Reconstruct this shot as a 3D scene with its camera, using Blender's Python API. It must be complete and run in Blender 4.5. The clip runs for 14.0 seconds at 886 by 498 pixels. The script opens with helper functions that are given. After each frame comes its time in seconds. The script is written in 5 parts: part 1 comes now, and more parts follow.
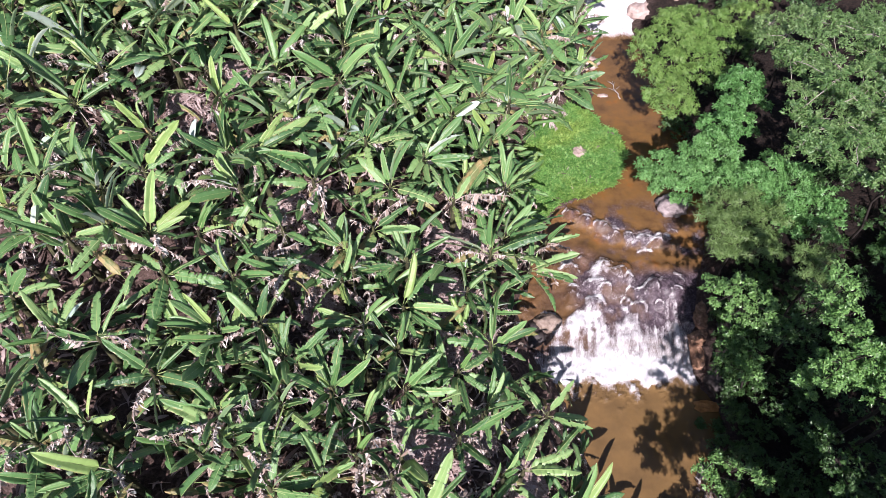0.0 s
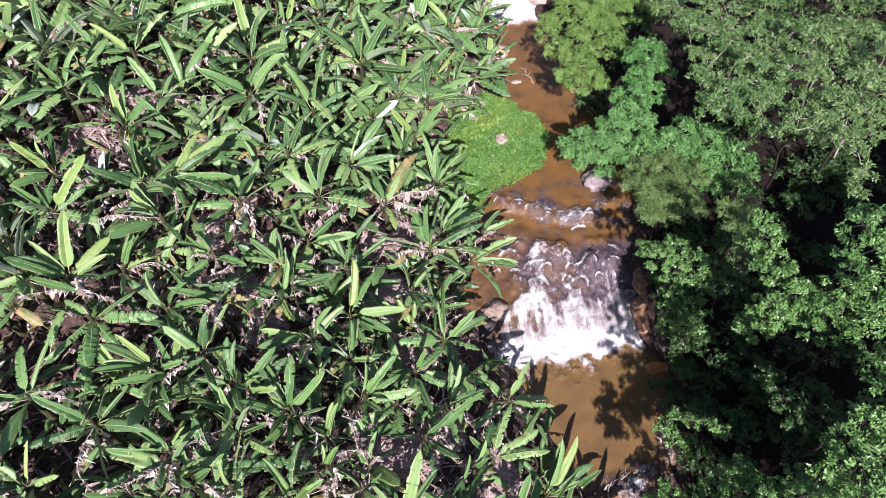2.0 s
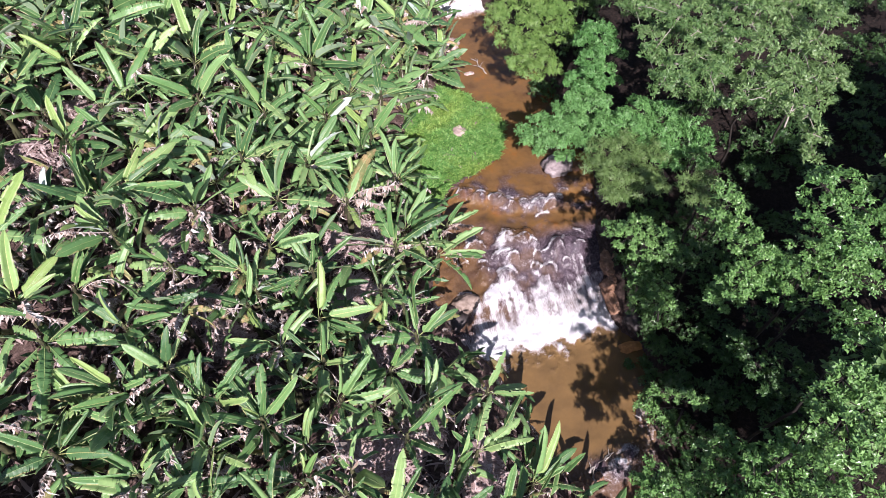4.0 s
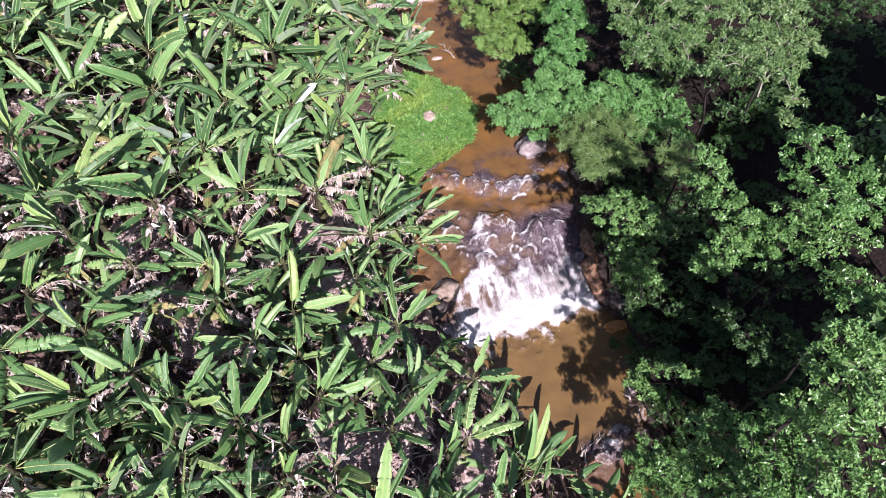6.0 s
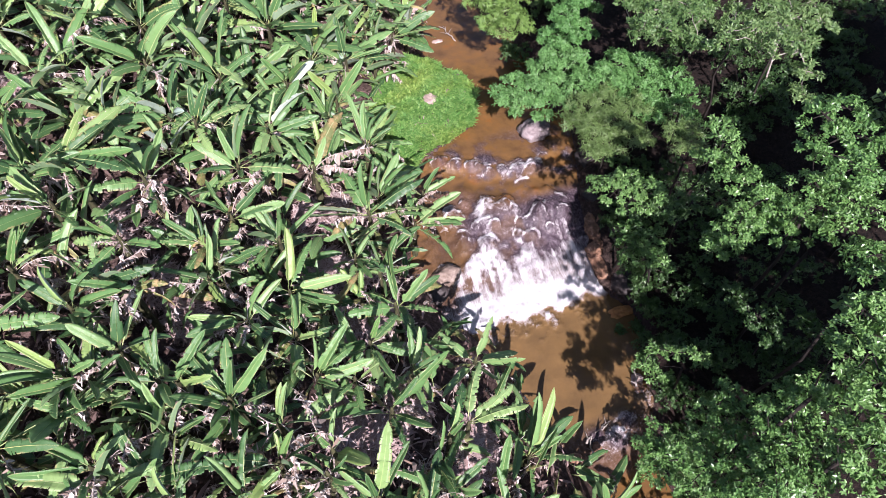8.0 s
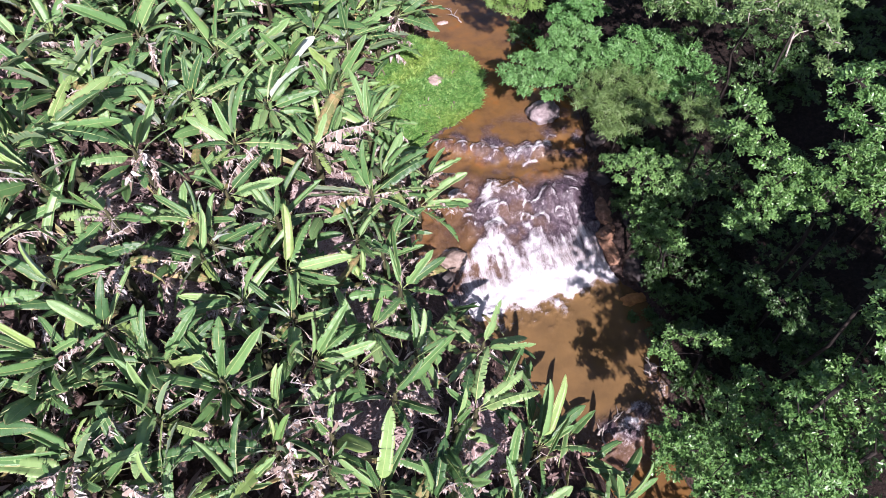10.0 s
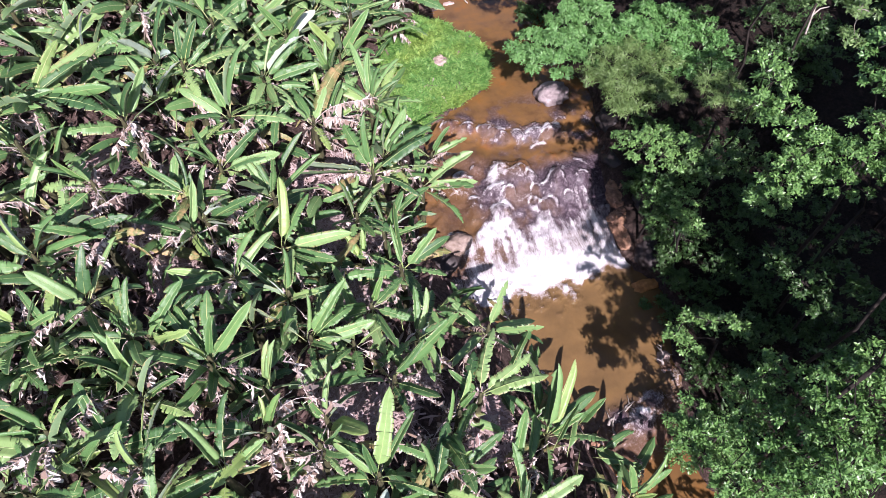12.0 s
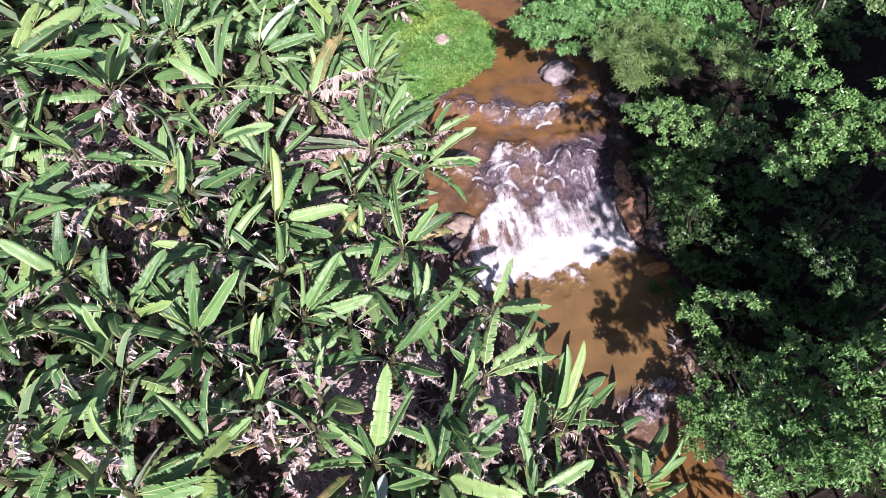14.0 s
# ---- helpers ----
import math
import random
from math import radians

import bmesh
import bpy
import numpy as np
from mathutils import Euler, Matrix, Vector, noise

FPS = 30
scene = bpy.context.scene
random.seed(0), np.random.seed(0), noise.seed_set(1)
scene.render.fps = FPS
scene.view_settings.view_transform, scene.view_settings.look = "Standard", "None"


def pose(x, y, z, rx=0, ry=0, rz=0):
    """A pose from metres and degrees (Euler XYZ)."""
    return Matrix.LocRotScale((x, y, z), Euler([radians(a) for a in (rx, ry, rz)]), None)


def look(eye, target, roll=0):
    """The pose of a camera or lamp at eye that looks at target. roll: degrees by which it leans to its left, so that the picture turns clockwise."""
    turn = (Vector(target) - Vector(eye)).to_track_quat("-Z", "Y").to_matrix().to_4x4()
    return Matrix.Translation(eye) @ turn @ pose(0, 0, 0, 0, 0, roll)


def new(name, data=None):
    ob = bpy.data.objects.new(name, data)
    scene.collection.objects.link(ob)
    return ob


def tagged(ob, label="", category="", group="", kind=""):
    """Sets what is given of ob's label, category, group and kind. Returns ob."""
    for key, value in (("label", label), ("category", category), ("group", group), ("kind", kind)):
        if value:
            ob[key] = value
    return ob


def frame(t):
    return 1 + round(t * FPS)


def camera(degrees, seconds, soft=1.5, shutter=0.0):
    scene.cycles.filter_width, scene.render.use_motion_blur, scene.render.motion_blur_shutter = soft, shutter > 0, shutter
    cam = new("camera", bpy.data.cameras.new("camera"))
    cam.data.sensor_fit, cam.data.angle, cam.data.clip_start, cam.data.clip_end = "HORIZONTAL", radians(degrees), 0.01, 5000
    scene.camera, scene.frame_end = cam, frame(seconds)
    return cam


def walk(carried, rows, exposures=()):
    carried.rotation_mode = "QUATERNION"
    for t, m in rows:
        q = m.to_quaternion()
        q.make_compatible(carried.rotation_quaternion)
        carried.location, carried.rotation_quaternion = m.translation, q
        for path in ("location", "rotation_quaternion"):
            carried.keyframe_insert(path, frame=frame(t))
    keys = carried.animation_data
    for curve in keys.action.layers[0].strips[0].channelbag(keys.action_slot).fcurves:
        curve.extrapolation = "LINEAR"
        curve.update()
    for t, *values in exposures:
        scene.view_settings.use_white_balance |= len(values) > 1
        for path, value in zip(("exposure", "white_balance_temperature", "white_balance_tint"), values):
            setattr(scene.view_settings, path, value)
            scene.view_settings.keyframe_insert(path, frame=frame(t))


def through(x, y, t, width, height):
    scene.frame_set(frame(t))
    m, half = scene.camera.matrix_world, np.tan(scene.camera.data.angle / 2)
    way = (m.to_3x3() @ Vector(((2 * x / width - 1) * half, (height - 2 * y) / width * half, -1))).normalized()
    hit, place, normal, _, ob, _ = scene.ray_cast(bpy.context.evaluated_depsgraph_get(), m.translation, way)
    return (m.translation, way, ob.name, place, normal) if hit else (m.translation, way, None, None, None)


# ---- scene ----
cam = camera(70.6, 14.0, 0.35)
PATH = [
    (0, (0.202, -0.221, 23.379), (0.183, 1.288, 21.262), -0.3),
    (0.5, (0.199, -0.222, 23.332), (0.247, 1.287, 21.217), -0.3),
    (1, (0.124, -0.239, 23.217), (0.291, 1.266, 21.104), -0.1),
    (1.5, (0.096, -0.244, 23.172), (0.316, 1.257, 21.061), -0),
    (2, (0.083, -0.273, 23.143), (0.329, 1.227, 21.033), -0.1),
    (2.5, (0.004, -0.303, 23.109), (0.268, 1.197, 21.002), 0.1),
    (3, (-0.029, -0.269, 23.011), (0.269, 1.223, 20.904), 0.2),
    (3.5, (-0.069, -0.248, 22.850), (0.283, 1.234, 20.744), 0.3),
    (6, (-0.096, -0.159, 21.685), (0.398, 1.280, 19.577), 0.5),
    (6.5, (-0.153, -0.172, 21.497), (0.348, 1.264, 19.388), 0.6),
    (7, (-0.189, -0.211, 21.290), (0.316, 1.223, 19.182), 0.7),
    (7.5, (-0.204, -0.231, 21.040), (0.300, 1.203, 18.931), 0.6),
    (8, (-0.213, -0.237, 20.757), (0.285, 1.197, 18.646), 0.7),
    (10.5, (-0.265, -0.107, 19.339), (0.215, 1.330, 17.224), 0.4),
    (11, (-0.261, -0.114, 19.062), (0.212, 1.323, 16.948), 0.3),
    (11.5, (-0.229, -0.124, 18.801), (0.239, 1.316, 16.687), 0.2),
    (12, (-0.190, -0.107, 18.530), (0.272, 1.333, 16.415), 0.1),
    (12.5, (-0.176, -0.085, 18.247), (0.282, 1.355, 16.130), -0),
    (13, (-0.135, -0.092, 17.992), (0.316, 1.348, 15.874), -0.2),
    (13.5, (-0.124, -0.109, 17.720), (0.325, 1.333, 15.604), -0.3),
    (14, (-0.160, -0.134, 17.443), (0.289, 1.309, 15.328), -0.3),
]
walk(cam, [(t, look(eye, target, roll)) for t, eye, target, roll in PATH], [(0, 0.91, 6350, 22.5), (7, 1.0, 6300, 26), (14, 1.06, 6250, 29)])

# ---------------------------------------------------------------- light
SUN_TO = Vector((-0.17, -1.15, 1.0)).normalized()
sky_world = bpy.data.worlds.new("sky")
scene.world = sky_world
sky_world.use_nodes = True
wn = sky_world.node_tree
sky_node = wn.nodes.new("ShaderNodeTexSky")
sky_node.sky_type = "NISHITA"
sky_node.sun_disc = False
sky_node.sun_elevation = math.asin(SUN_TO.z)
sky_node.sun_rotation = math.atan2(SUN_TO.x, SUN_TO.y)
wn.links.new(sky_node.outputs[0], wn.nodes["Background"].inputs[0])
wn.nodes["Background"].inputs[1].default_value = 0.065
sun_data = bpy.data.lights.new("sun", "SUN")
sun_data.energy = 5.0
sun_data.angle = radians(0.53)
sun_data.color = (1.0, 0.955, 0.92)
sun = new("sun", sun_data)
sun.matrix_world = look(SUN_TO * 60, (0, 0, 0))


# ---------------------------------------------------------------- small tools
def lattice(x, y, seed=0):
    """Smooth value noise, 0 to 1, for numpy arrays."""
    xi, yi = np.floor(x).astype(np.int64), np.floor(y).astype(np.int64)
    fx, fy = x - xi, y - yi
    fx, fy = fx * fx * (3 - 2 * fx), fy * fy * (3 - 2 * fy)

    def h(a, b):
        v = np.sin(a * 127.1 + b * 311.7 + seed * 74.7) * 43758.5453
        return v - np.floor(v)

    return (h(xi, yi) * (1 - fx) + h(xi + 1, yi) * fx) * (1 - fy) + (h(xi, yi + 1) * (1 - fx) + h(xi + 1, yi + 1) * fx) * fy


def fractal(x, y, seed=0, octaves=4):
    total, amp, norm = 0.0, 1.0, 0.0
    for k in range(octaves):
        total = total + amp * lattice(x * 2 ** k + 17.3 * k, y * 2 ** k - 9.1 * k, seed + k)
        norm += amp
        amp *= 0.5
    return total / norm


def smooth(a, b, v):
    k = np.clip((v - a) / (b - a), 0, 1)
    return k * k * (3 - 2 * k)


def mesh_of(name, verts, faces, mats=(), index=None, shade=True):
    me = bpy.data.meshes.new(name)
    me.from_pydata([tuple(v) for v in verts], [], [tuple(f) for f in faces])
    for m in mats:
        me.materials.append(m)
    if index is not None:
        me.polygons.foreach_set("material_index", np.asarray(index, dtype=np.int32))
    if shade:
        me.polygons.foreach_set("use_smooth", np.ones(len(me.polygons), dtype=bool))
    me.update()
    return me


def point_values(me, name, values):
    at = me.attributes.new(name, "FLOAT", "POINT")
    at.data.foreach_set("value", np.asarray(values, dtype=np.float32))


def put(name, me, parent=None, m=None, label=""):
    ob = new(name, me)
    if parent is not None:
        ob.parent = parent
    if m is not None:
        ob.matrix_basis = m
    if label:
        tagged(ob, label)
    return ob


def tube(points, radii, sides=6, cap=True):
    """Verts and faces of a tapered tube along points."""
    verts, faces = [], []
    pts = [Vector(p) for p in points]
    for i, p in enumerate(pts):
        d = (pts[min(i + 1, len(pts) - 1)] - pts[max(i - 1, 0)]).normalized()
        a = d.orthogonal().normalized() if abs(d.z) > 0.9 else d.cross(Vector((0, 0, 1))).normalized()
        b = d.cross(a)
        for k in range(sides):
            t = 2 * math.pi * k / sides
            verts.append(p + radii[i] * (a * math.cos(t) + b * math.sin(t)))
    for i in range(len(pts) - 1):
        for k in range(sides):
            a0, a1 = i * sides + k, i * sides + (k + 1) % sides
            faces.append((a0, a1, a1 + sides, a0 + sides))
    if cap:
        faces.append(tuple(range(sides))[::-1])
        faces.append(tuple(range((len(pts) - 1) * sides, len(pts) * sides)))
    return verts, faces


# ---------------------------------------------------------------- materials
class Nodes:
    def __init__(self, name):
        self.mat = bpy.data.materials.new(name)
        self.mat.use_nodes = True
        self.t = self.mat.node_tree
        self.bsdf = self.t.nodes["Principled BSDF"]
        self.out = self.t.nodes["Material Output"]

    def n(self, kind, **values):
        node = self.t.nodes.new(kind)
        for key, v in values.items():
            setattr(node, key, v)
        return node

    def link(self, a, b):
        self.t.links.new(a, b)

    def coord(self, which="Object", scale=(1, 1, 1)):
        c, m = self.n("ShaderNodeTexCoord"), self.n("ShaderNodeMapping")
        m.inputs["Scale"].default_value = scale
        self.link(c.outputs[which], m.inputs[0])
        return m.outputs[0]

    def noise(self, scale, detail=4.0, vec=None, rough=0.55, warp=0.0):
        t = self.n("ShaderNodeTexNoise")
        t.inputs["Distortion"].default_value = warp
        t.inputs["Scale"].default_value, t.inputs["Detail"].default_value, t.inputs["Roughness"].default_value = scale, detail, rough
        if vec is not None:
            self.link(vec, t.inputs["Vector"])
        return t.outputs["Fac"]

    def ramp(self, fac, stops):
        r = self.n("ShaderNodeValToRGB")
        els = r.color_ramp.elements
        while len(els) < len(stops):
            els.new(0.5)
        for e, (p, c) in zip(els, stops):
            e.position, e.color = p, (*c, 1)
        self.link(fac, r.inputs[0])
        return r.outputs[0]

    def mix(self, fac, a, b, mode="MIX"):
        m = self.n("ShaderNodeMix", data_type="RGBA", blend_type=mode)
        for i, v in ((0, fac), (6, a), (7, b)):
            if isinstance(v, (int, float)):
                m.inputs[i].default_value = v
            elif isinstance(v, tuple):
                m.inputs[i].default_value = (*v, 1)
            else:
                self.link(v, m.inputs[i])
        return m.outputs[2]

    def math(self, op, a, b=0.0, clamp=False):
        m = self.n("ShaderNodeMath", operation=op, use_clamp=clamp)
        for i, v in ((0, a), (1, b)):
            if isinstance(v, (int, float)):
                m.inputs[i].default_value = v
            else:
                self.link(v, m.inputs[i])
        return m.outputs[0]

    def attr(self, name):
        a = self.n("ShaderNodeAttribute", attribute_name=name)
        return a.outputs["Fac"]

    def random(self):
        return self.n("ShaderNodeObjectInfo").outputs["Random"]

    def island(self):
        return self.n("ShaderNodeNewGeometry").outputs["Random Per Island"]

    def bump(self, height, strength=0.4, distance=0.05):
        b = self.n("ShaderNodeBump")
        b.inputs["Strength"].default_value, b.inputs["Distance"].default_value = strength, distance
        self.link(height, b.inputs["Height"])
        self.link(b.outputs[0], self.bsdf.inputs["Normal"])
        return b.outputs[0]

    def done(self, colour, rough=0.6, through=0.0, through_colour=None, spec=0.5):
        for key, v in (("Base Color", colour), ("Roughness", rough)):
            if isinstance(v, (int, float)):
                self.bsdf.inputs[key].default_value = v
            elif isinstance(v, tuple):
                self.bsdf.inputs[key].default_value = (*v, 1)
            else:
                self.link(v, self.bsdf.inputs[key])
        self.bsdf.inputs["Specular IOR Level"].default_value = spec
        if through:
            tr, mx = self.n("ShaderNodeBsdfTranslucent"), self.n("ShaderNodeMixShader")
            src = through_colour if through_colour is not None else colour
            if isinstance(src, tuple):
                tr.inputs[0].default_value = (*src, 1)
            else:
                self.link(src, tr.inputs[0])
            mx.inputs[0].default_value = through
            self.link(self.bsdf.outputs[0], mx.inputs[1])
            self.link(tr.outputs[0], mx.inputs[2])
            self.link(mx.outputs[0], self.out.inputs["Surface"])
        return self.mat


def soil_material():
    k = Nodes("soil_and_litter")
    c = k.coord()
    big, fine = k.noise(0.5, 5, c), k.noise(7, 6, c, 0.7)
    base = k.ramp(big, [(0.3, (0.034, 0.022, 0.018)), (0.55, (0.075, 0.048, 0.04)), (0.75, (0.17, 0.115, 0.098))])
    litter = k.ramp(fine, [(0.42, (0.04, 0.026, 0.021)), (0.58, (0.15, 0.102, 0.09)), (0.72, (0.34, 0.25, 0.23))])
    k.bump(fine, 0.9, 0.12)
    # forest floor of the right bank, its colour darkened to carry the canopy's shade
    shaded_humus = k.ramp(fine, [(0.4, (0.009, 0.007, 0.006)), (0.6, (0.024, 0.016, 0.013)), (0.8, (0.07, 0.045, 0.036))])
    return k.done(k.mix(k.attr("shaded_humus"), k.mix(0.55, base, litter), shaded_humus), 0.9, spec=0.2)


def water_material():
    k = Nodes("muddy_water")
    c = k.coord()
    foam, rock = k.attr("foam"), k.attr("rock")
    cloud = k.noise(0.8, 6, c, 0.6)
    mud = k.ramp(cloud, [(0.32, (0.085, 0.046, 0.02)), (0.48, (0.135, 0.074, 0.029)), (0.6, (0.16, 0.083, 0.028)), (0.72, (0.21, 0.085, 0.021))])
    mud = k.mix(k.math("MULTIPLY", k.attr("silt"), 0.85), mud, k.ramp(cloud, [(0.35, (0.125, 0.078, 0.034)), (0.65, (0.175, 0.108, 0.044))]))
    stone_n = k.noise(9.0, 7, c, 0.78)
    stone = k.ramp(stone_n, [(0.3, (0.018, 0.012, 0.016)), (0.5, (0.062, 0.045, 0.056)), (0.72, (0.22, 0.18, 0.205))])
    colour = k.mix(rock, mud, stone)
    flow = k.noise(1.0, 8, k.coord("Object", (11, 2.6, 4)), 0.8, 1.6)
    grain = k.noise(20, 6, c, 0.8)
    fall = k.attr("fall")
    froth = k.noise(5.5, 8, c, 0.75, 0.8)
    body = k.math("ADD", k.math("MULTIPLY", flow, fall), k.math("MULTIPLY", froth, k.math("SUBTRACT", 1.0, fall)))
    tex = k.math("ADD", k.math("MULTIPLY", body, 0.65), k.math("MULTIPLY", grain, 0.35))
    level = k.math("ADD", k.math("MULTIPLY", foam, 1.45), k.math("SUBTRACT", k.math("MULTIPLY", tex, 4.0), 2.7))
    mask = k.math("MULTIPLY", level, 1.0, True)
    white = k.mix(k.math("MULTIPLY", mask, k.math("ADD", grain, 0.35)), (0.5, 0.44, 0.45), (0.86, 0.86, 0.89))
    k.bump(k.math("ADD", k.math("MULTIPLY", tex, k.math("ADD", foam, 0.04)), k.math("MULTIPLY", k.noise(3.0, 3, c), 0.06)), 1.0, 0.16)
    rough = k.math("ADD", k.math("MULTIPLY", mask, 0.6), 0.14)
    return k.done(k.mix(mask, colour, white), rough, spec=0.4)


def stone_material(name, dark, mid, light, scale=3.0, rough=0.75):
    k = Nodes(name)
    c = k.coord()
    n1, n2 = k.noise(scale, 7, c, 0.65), k.noise(scale * 7, 5, c, 0.7)
    col = k.ramp(n1, [(0.32, dark), (0.5, mid), (0.7, light)])
    col = k.mix(k.math("MULTIPLY", n2, 0.35), col, light)
    k.bump(k.math("ADD", n1, k.math("MULTIPLY", n2, 0.4)), 0.7, 0.08)
    return k.done(col, rough, spec=0.35)


def banana_material(name, dark, mid, light, through, rough=0.36, blotch=None, spec=0.5, pale=None):
    """Leaf blade: side veins and pleats across the blade, each leaf its own shade of green."""
    k = Nodes(name)
    uv = k.n("ShaderNodeUVMap").outputs[0]
    sep = k.n("ShaderNodeSeparateXYZ")
    k.link(uv, sep.inputs[0])
    veins = k.math("SINE", k.math("MULTIPLY", sep.outputs[0], 420.0))
    tone = k.math("FRACT", k.math("ADD", k.random(), k.attr("tone")))
    fresh = pale or (light[0] * 1.1, light[1] * 0.98, light[2] * 0.7)
    col = k.ramp(tone, [(0.0, dark), (0.5, mid), (0.84, light), (1.0, fresh)])
    stripe = k.noise(1.0, 4, k.coord("UV", (70, 1.2, 1)), 0.7)
    pleat = k.noise(1.0, 2, k.coord("UV", (16, 0.6, 1)), 0.5)
    col = k.mix(k.math("MULTIPLY", k.ramp(stripe, [(0.38, (0, 0, 0)), (0.68, (1, 1, 1))]), 0.12), col, light)
    col = k.mix(k.math("MULTIPLY", k.ramp(pleat, [(0.46, (0, 0, 0)), (0.66, (1, 1, 1))]), 0.12), col, dark)
    col = k.mix(k.math("MULTIPLY", k.ramp(k.noise(5.0, 5, k.coord(), 0.7), [(0.58, (0, 0, 0)), (0.72, (1, 1, 1))]), 0.3), col, (0.2, 0.2, 0.08))
    rim = k.math("MULTIPLY", k.math("ABSOLUTE", k.math("SUBTRACT", sep.outputs[1], 0.5)), 2.0)
    worn = k.math("ADD", rim, k.math("MULTIPLY", k.math("SUBTRACT", k.noise(3.0, 4, k.coord(), 0.7), 0.5), 1.6))
    col = k.mix(k.math("MULTIPLY", k.ramp(worn, [(0.94, (0, 0, 0)), (1.16, (1, 1, 1))]), 0.75), col, (0.36, 0.33, 0.15))
    if blotch:
        spots = k.ramp(k.noise(2.2, 6, k.coord(), 0.75), [(0.44, (0, 0, 0)), (0.6, (1, 1, 1))])
        col = k.mix(spots, col, blotch)
    k.bump(k.math("ADD", k.math("MULTIPLY", veins, 0.03), k.math("ADD", stripe, k.math("MULTIPLY", pleat, 2.0))), 0.32, 0.03)
    return k.done(col, rough, through, k.mix(0.5, col, (0.25, 0.42, 0.1)), spec)


def foliage_material(name, dark, mid, light, through=0.25, rough=0.38):
    k = Nodes(name)
    col = k.ramp(k.island(), [(0.0, dark), (0.55, mid), (1.0, light)])
    big = k.noise(0.9, 3, k.coord())
    col = k.mix(k.math("MULTIPLY", big, 0.7), col, k.ramp(k.random(), [(0.0, mid), (1.0, light)]))
    return k.done(col, rough, through, k.mix(0.5, col, (0.2, 0.36, 0.06)), 0.5)


def herb_material():
    k = Nodes("grass_blades")
    c = k.coord()
    patch = k.noise(0.55, 4, c, 0.6)
    col = k.ramp(k.island(), [(0.0, (0.06, 0.17, 0.04)), (0.55, (0.13, 0.31, 0.07)), (1.0, (0.27, 0.44, 0.13))])
    warm = k.ramp(k.island(), [(0.0, (0.13, 0.22, 0.04)), (0.6, (0.25, 0.38, 0.07)), (1.0, (0.42, 0.5, 0.13))])
    col = k.mix(k.ramp(patch, [(0.46, (0, 0, 0)), (0.7, (0.8, 0.8, 0.8))]), col, warm)
    return k.done(col, 0.5, 0.35, k.mix(0.5, col, (0.22, 0.38, 0.06)), 0.4)


def bark_material(name, dark, light):
    k = Nodes(name)
    c = k.coord("Object", (1, 1, 0.3))
    n1 = k.noise(9, 6, c, 0.7)
    k.bump(n1, 0.7, 0.04)
    return k.done(k.ramp(n1, [(0.35, dark), (0.65, light)]), 0.85, spec=0.25)


def dry_material(name, stops, rough=0.8, through=0.15):
    k = Nodes(name)
    col = k.ramp(k.island(), stops)
    n1 = k.noise(14, 5, k.coord(), 0.7)
    col = k.mix(k.math("MULTIPLY", n1, 0.45), col, stops[0][1])
    k.bump(n1, 0.5, 0.02)
    return k.done(col, rough, through, spec=0.25)


SOIL = soil_material()
WATER = water_material()
ROCK_GREY = stone_material("grey_boulder", (0.09, 0.07, 0.07), (0.20, 0.165, 0.165), (0.36, 0.31, 0.31))
ROCK_RED = stone_material("rusty_rock", (0.07, 0.032, 0.018), (0.20, 0.10, 0.055), (0.42, 0.27, 0.19), 5.0)
ROCK_ORANGE = stone_material("orange_rock", (0.20, 0.085, 0.03), (0.42, 0.19, 0.06), (0.58, 0.31, 0.12), 4.0)
ROCK_PALE = stone_material("pale_pink_rock", (0.19, 0.13, 0.11), (0.36, 0.27, 0.24), (0.55, 0.44, 0.40))
ROCK_WET = stone_material("wet_brown_rock", (0.09, 0.06, 0.042), (0.19, 0.14, 0.11), (0.34, 0.28, 0.24), 3.0, 0.45)
# wet bank rock, shade put into its near-black colour
ROCK_SHADED = stone_material("wet_shaded_rock", (0.01, 0.008, 0.008), (0.026, 0.021, 0.021), (0.06, 0.05, 0.048), 2.0, 0.5)
LEAF_TOP = banana_material("banana_leaf_top", (0.043, 0.115, 0.041), (0.11, 0.238, 0.075), (0.225, 0.37, 0.142), 0.2, 0.38, None, 0.5)
LEAF_YOUNG = banana_material("banana_leaf_young", (0.075, 0.175, 0.05), (0.125, 0.255, 0.075), (0.21, 0.36, 0.12), 0.24, 0.38)
LEAF_OLD = banana_material("banana_leaf_ageing", (0.10, 0.15, 0.04), (0.16, 0.185, 0.065), (0.26, 0.265, 0.11), 0.22, 0.5, (0.42, 0.30, 0.14))
LEAF_UNDER = banana_material("banana_leaf_underside", (0.13, 0.22, 0.10), (0.19, 0.29, 0.16), (0.32, 0.42, 0.30), 0.22, 0.5, None, 0.5, (0.56, 0.66, 0.60))
LEAF_WAXY = banana_material("banana_leaf_waxy_underside", (0.26, 0.38, 0.30), (0.38, 0.50, 0.42), (0.52, 0.62, 0.56), 0.15, 0.5, None, 0.5, (0.62, 0.70, 0.66))
RIB = banana_material("banana_midrib", (0.22, 0.32, 0.10), (0.32, 0.41, 0.16), (0.46, 0.52, 0.26), 0.1, 0.45)
DRY_LEAF = dry_material("dry_banana_leaf", [(0.0, (0.18, 0.125, 0.095)), (0.3, (0.42, 0.34, 0.29)), (0.65, (0.62, 0.55, 0.51)), (1.0, (0.86, 0.83, 0.8))])
LITTER = dry_material("leaf_litter", [(0.0, (0.085, 0.055, 0.048)), (0.4, (0.2, 0.138, 0.122)), (0.75, (0.4, 0.295, 0.27)), (1.0, (0.62, 0.51, 0.48))])
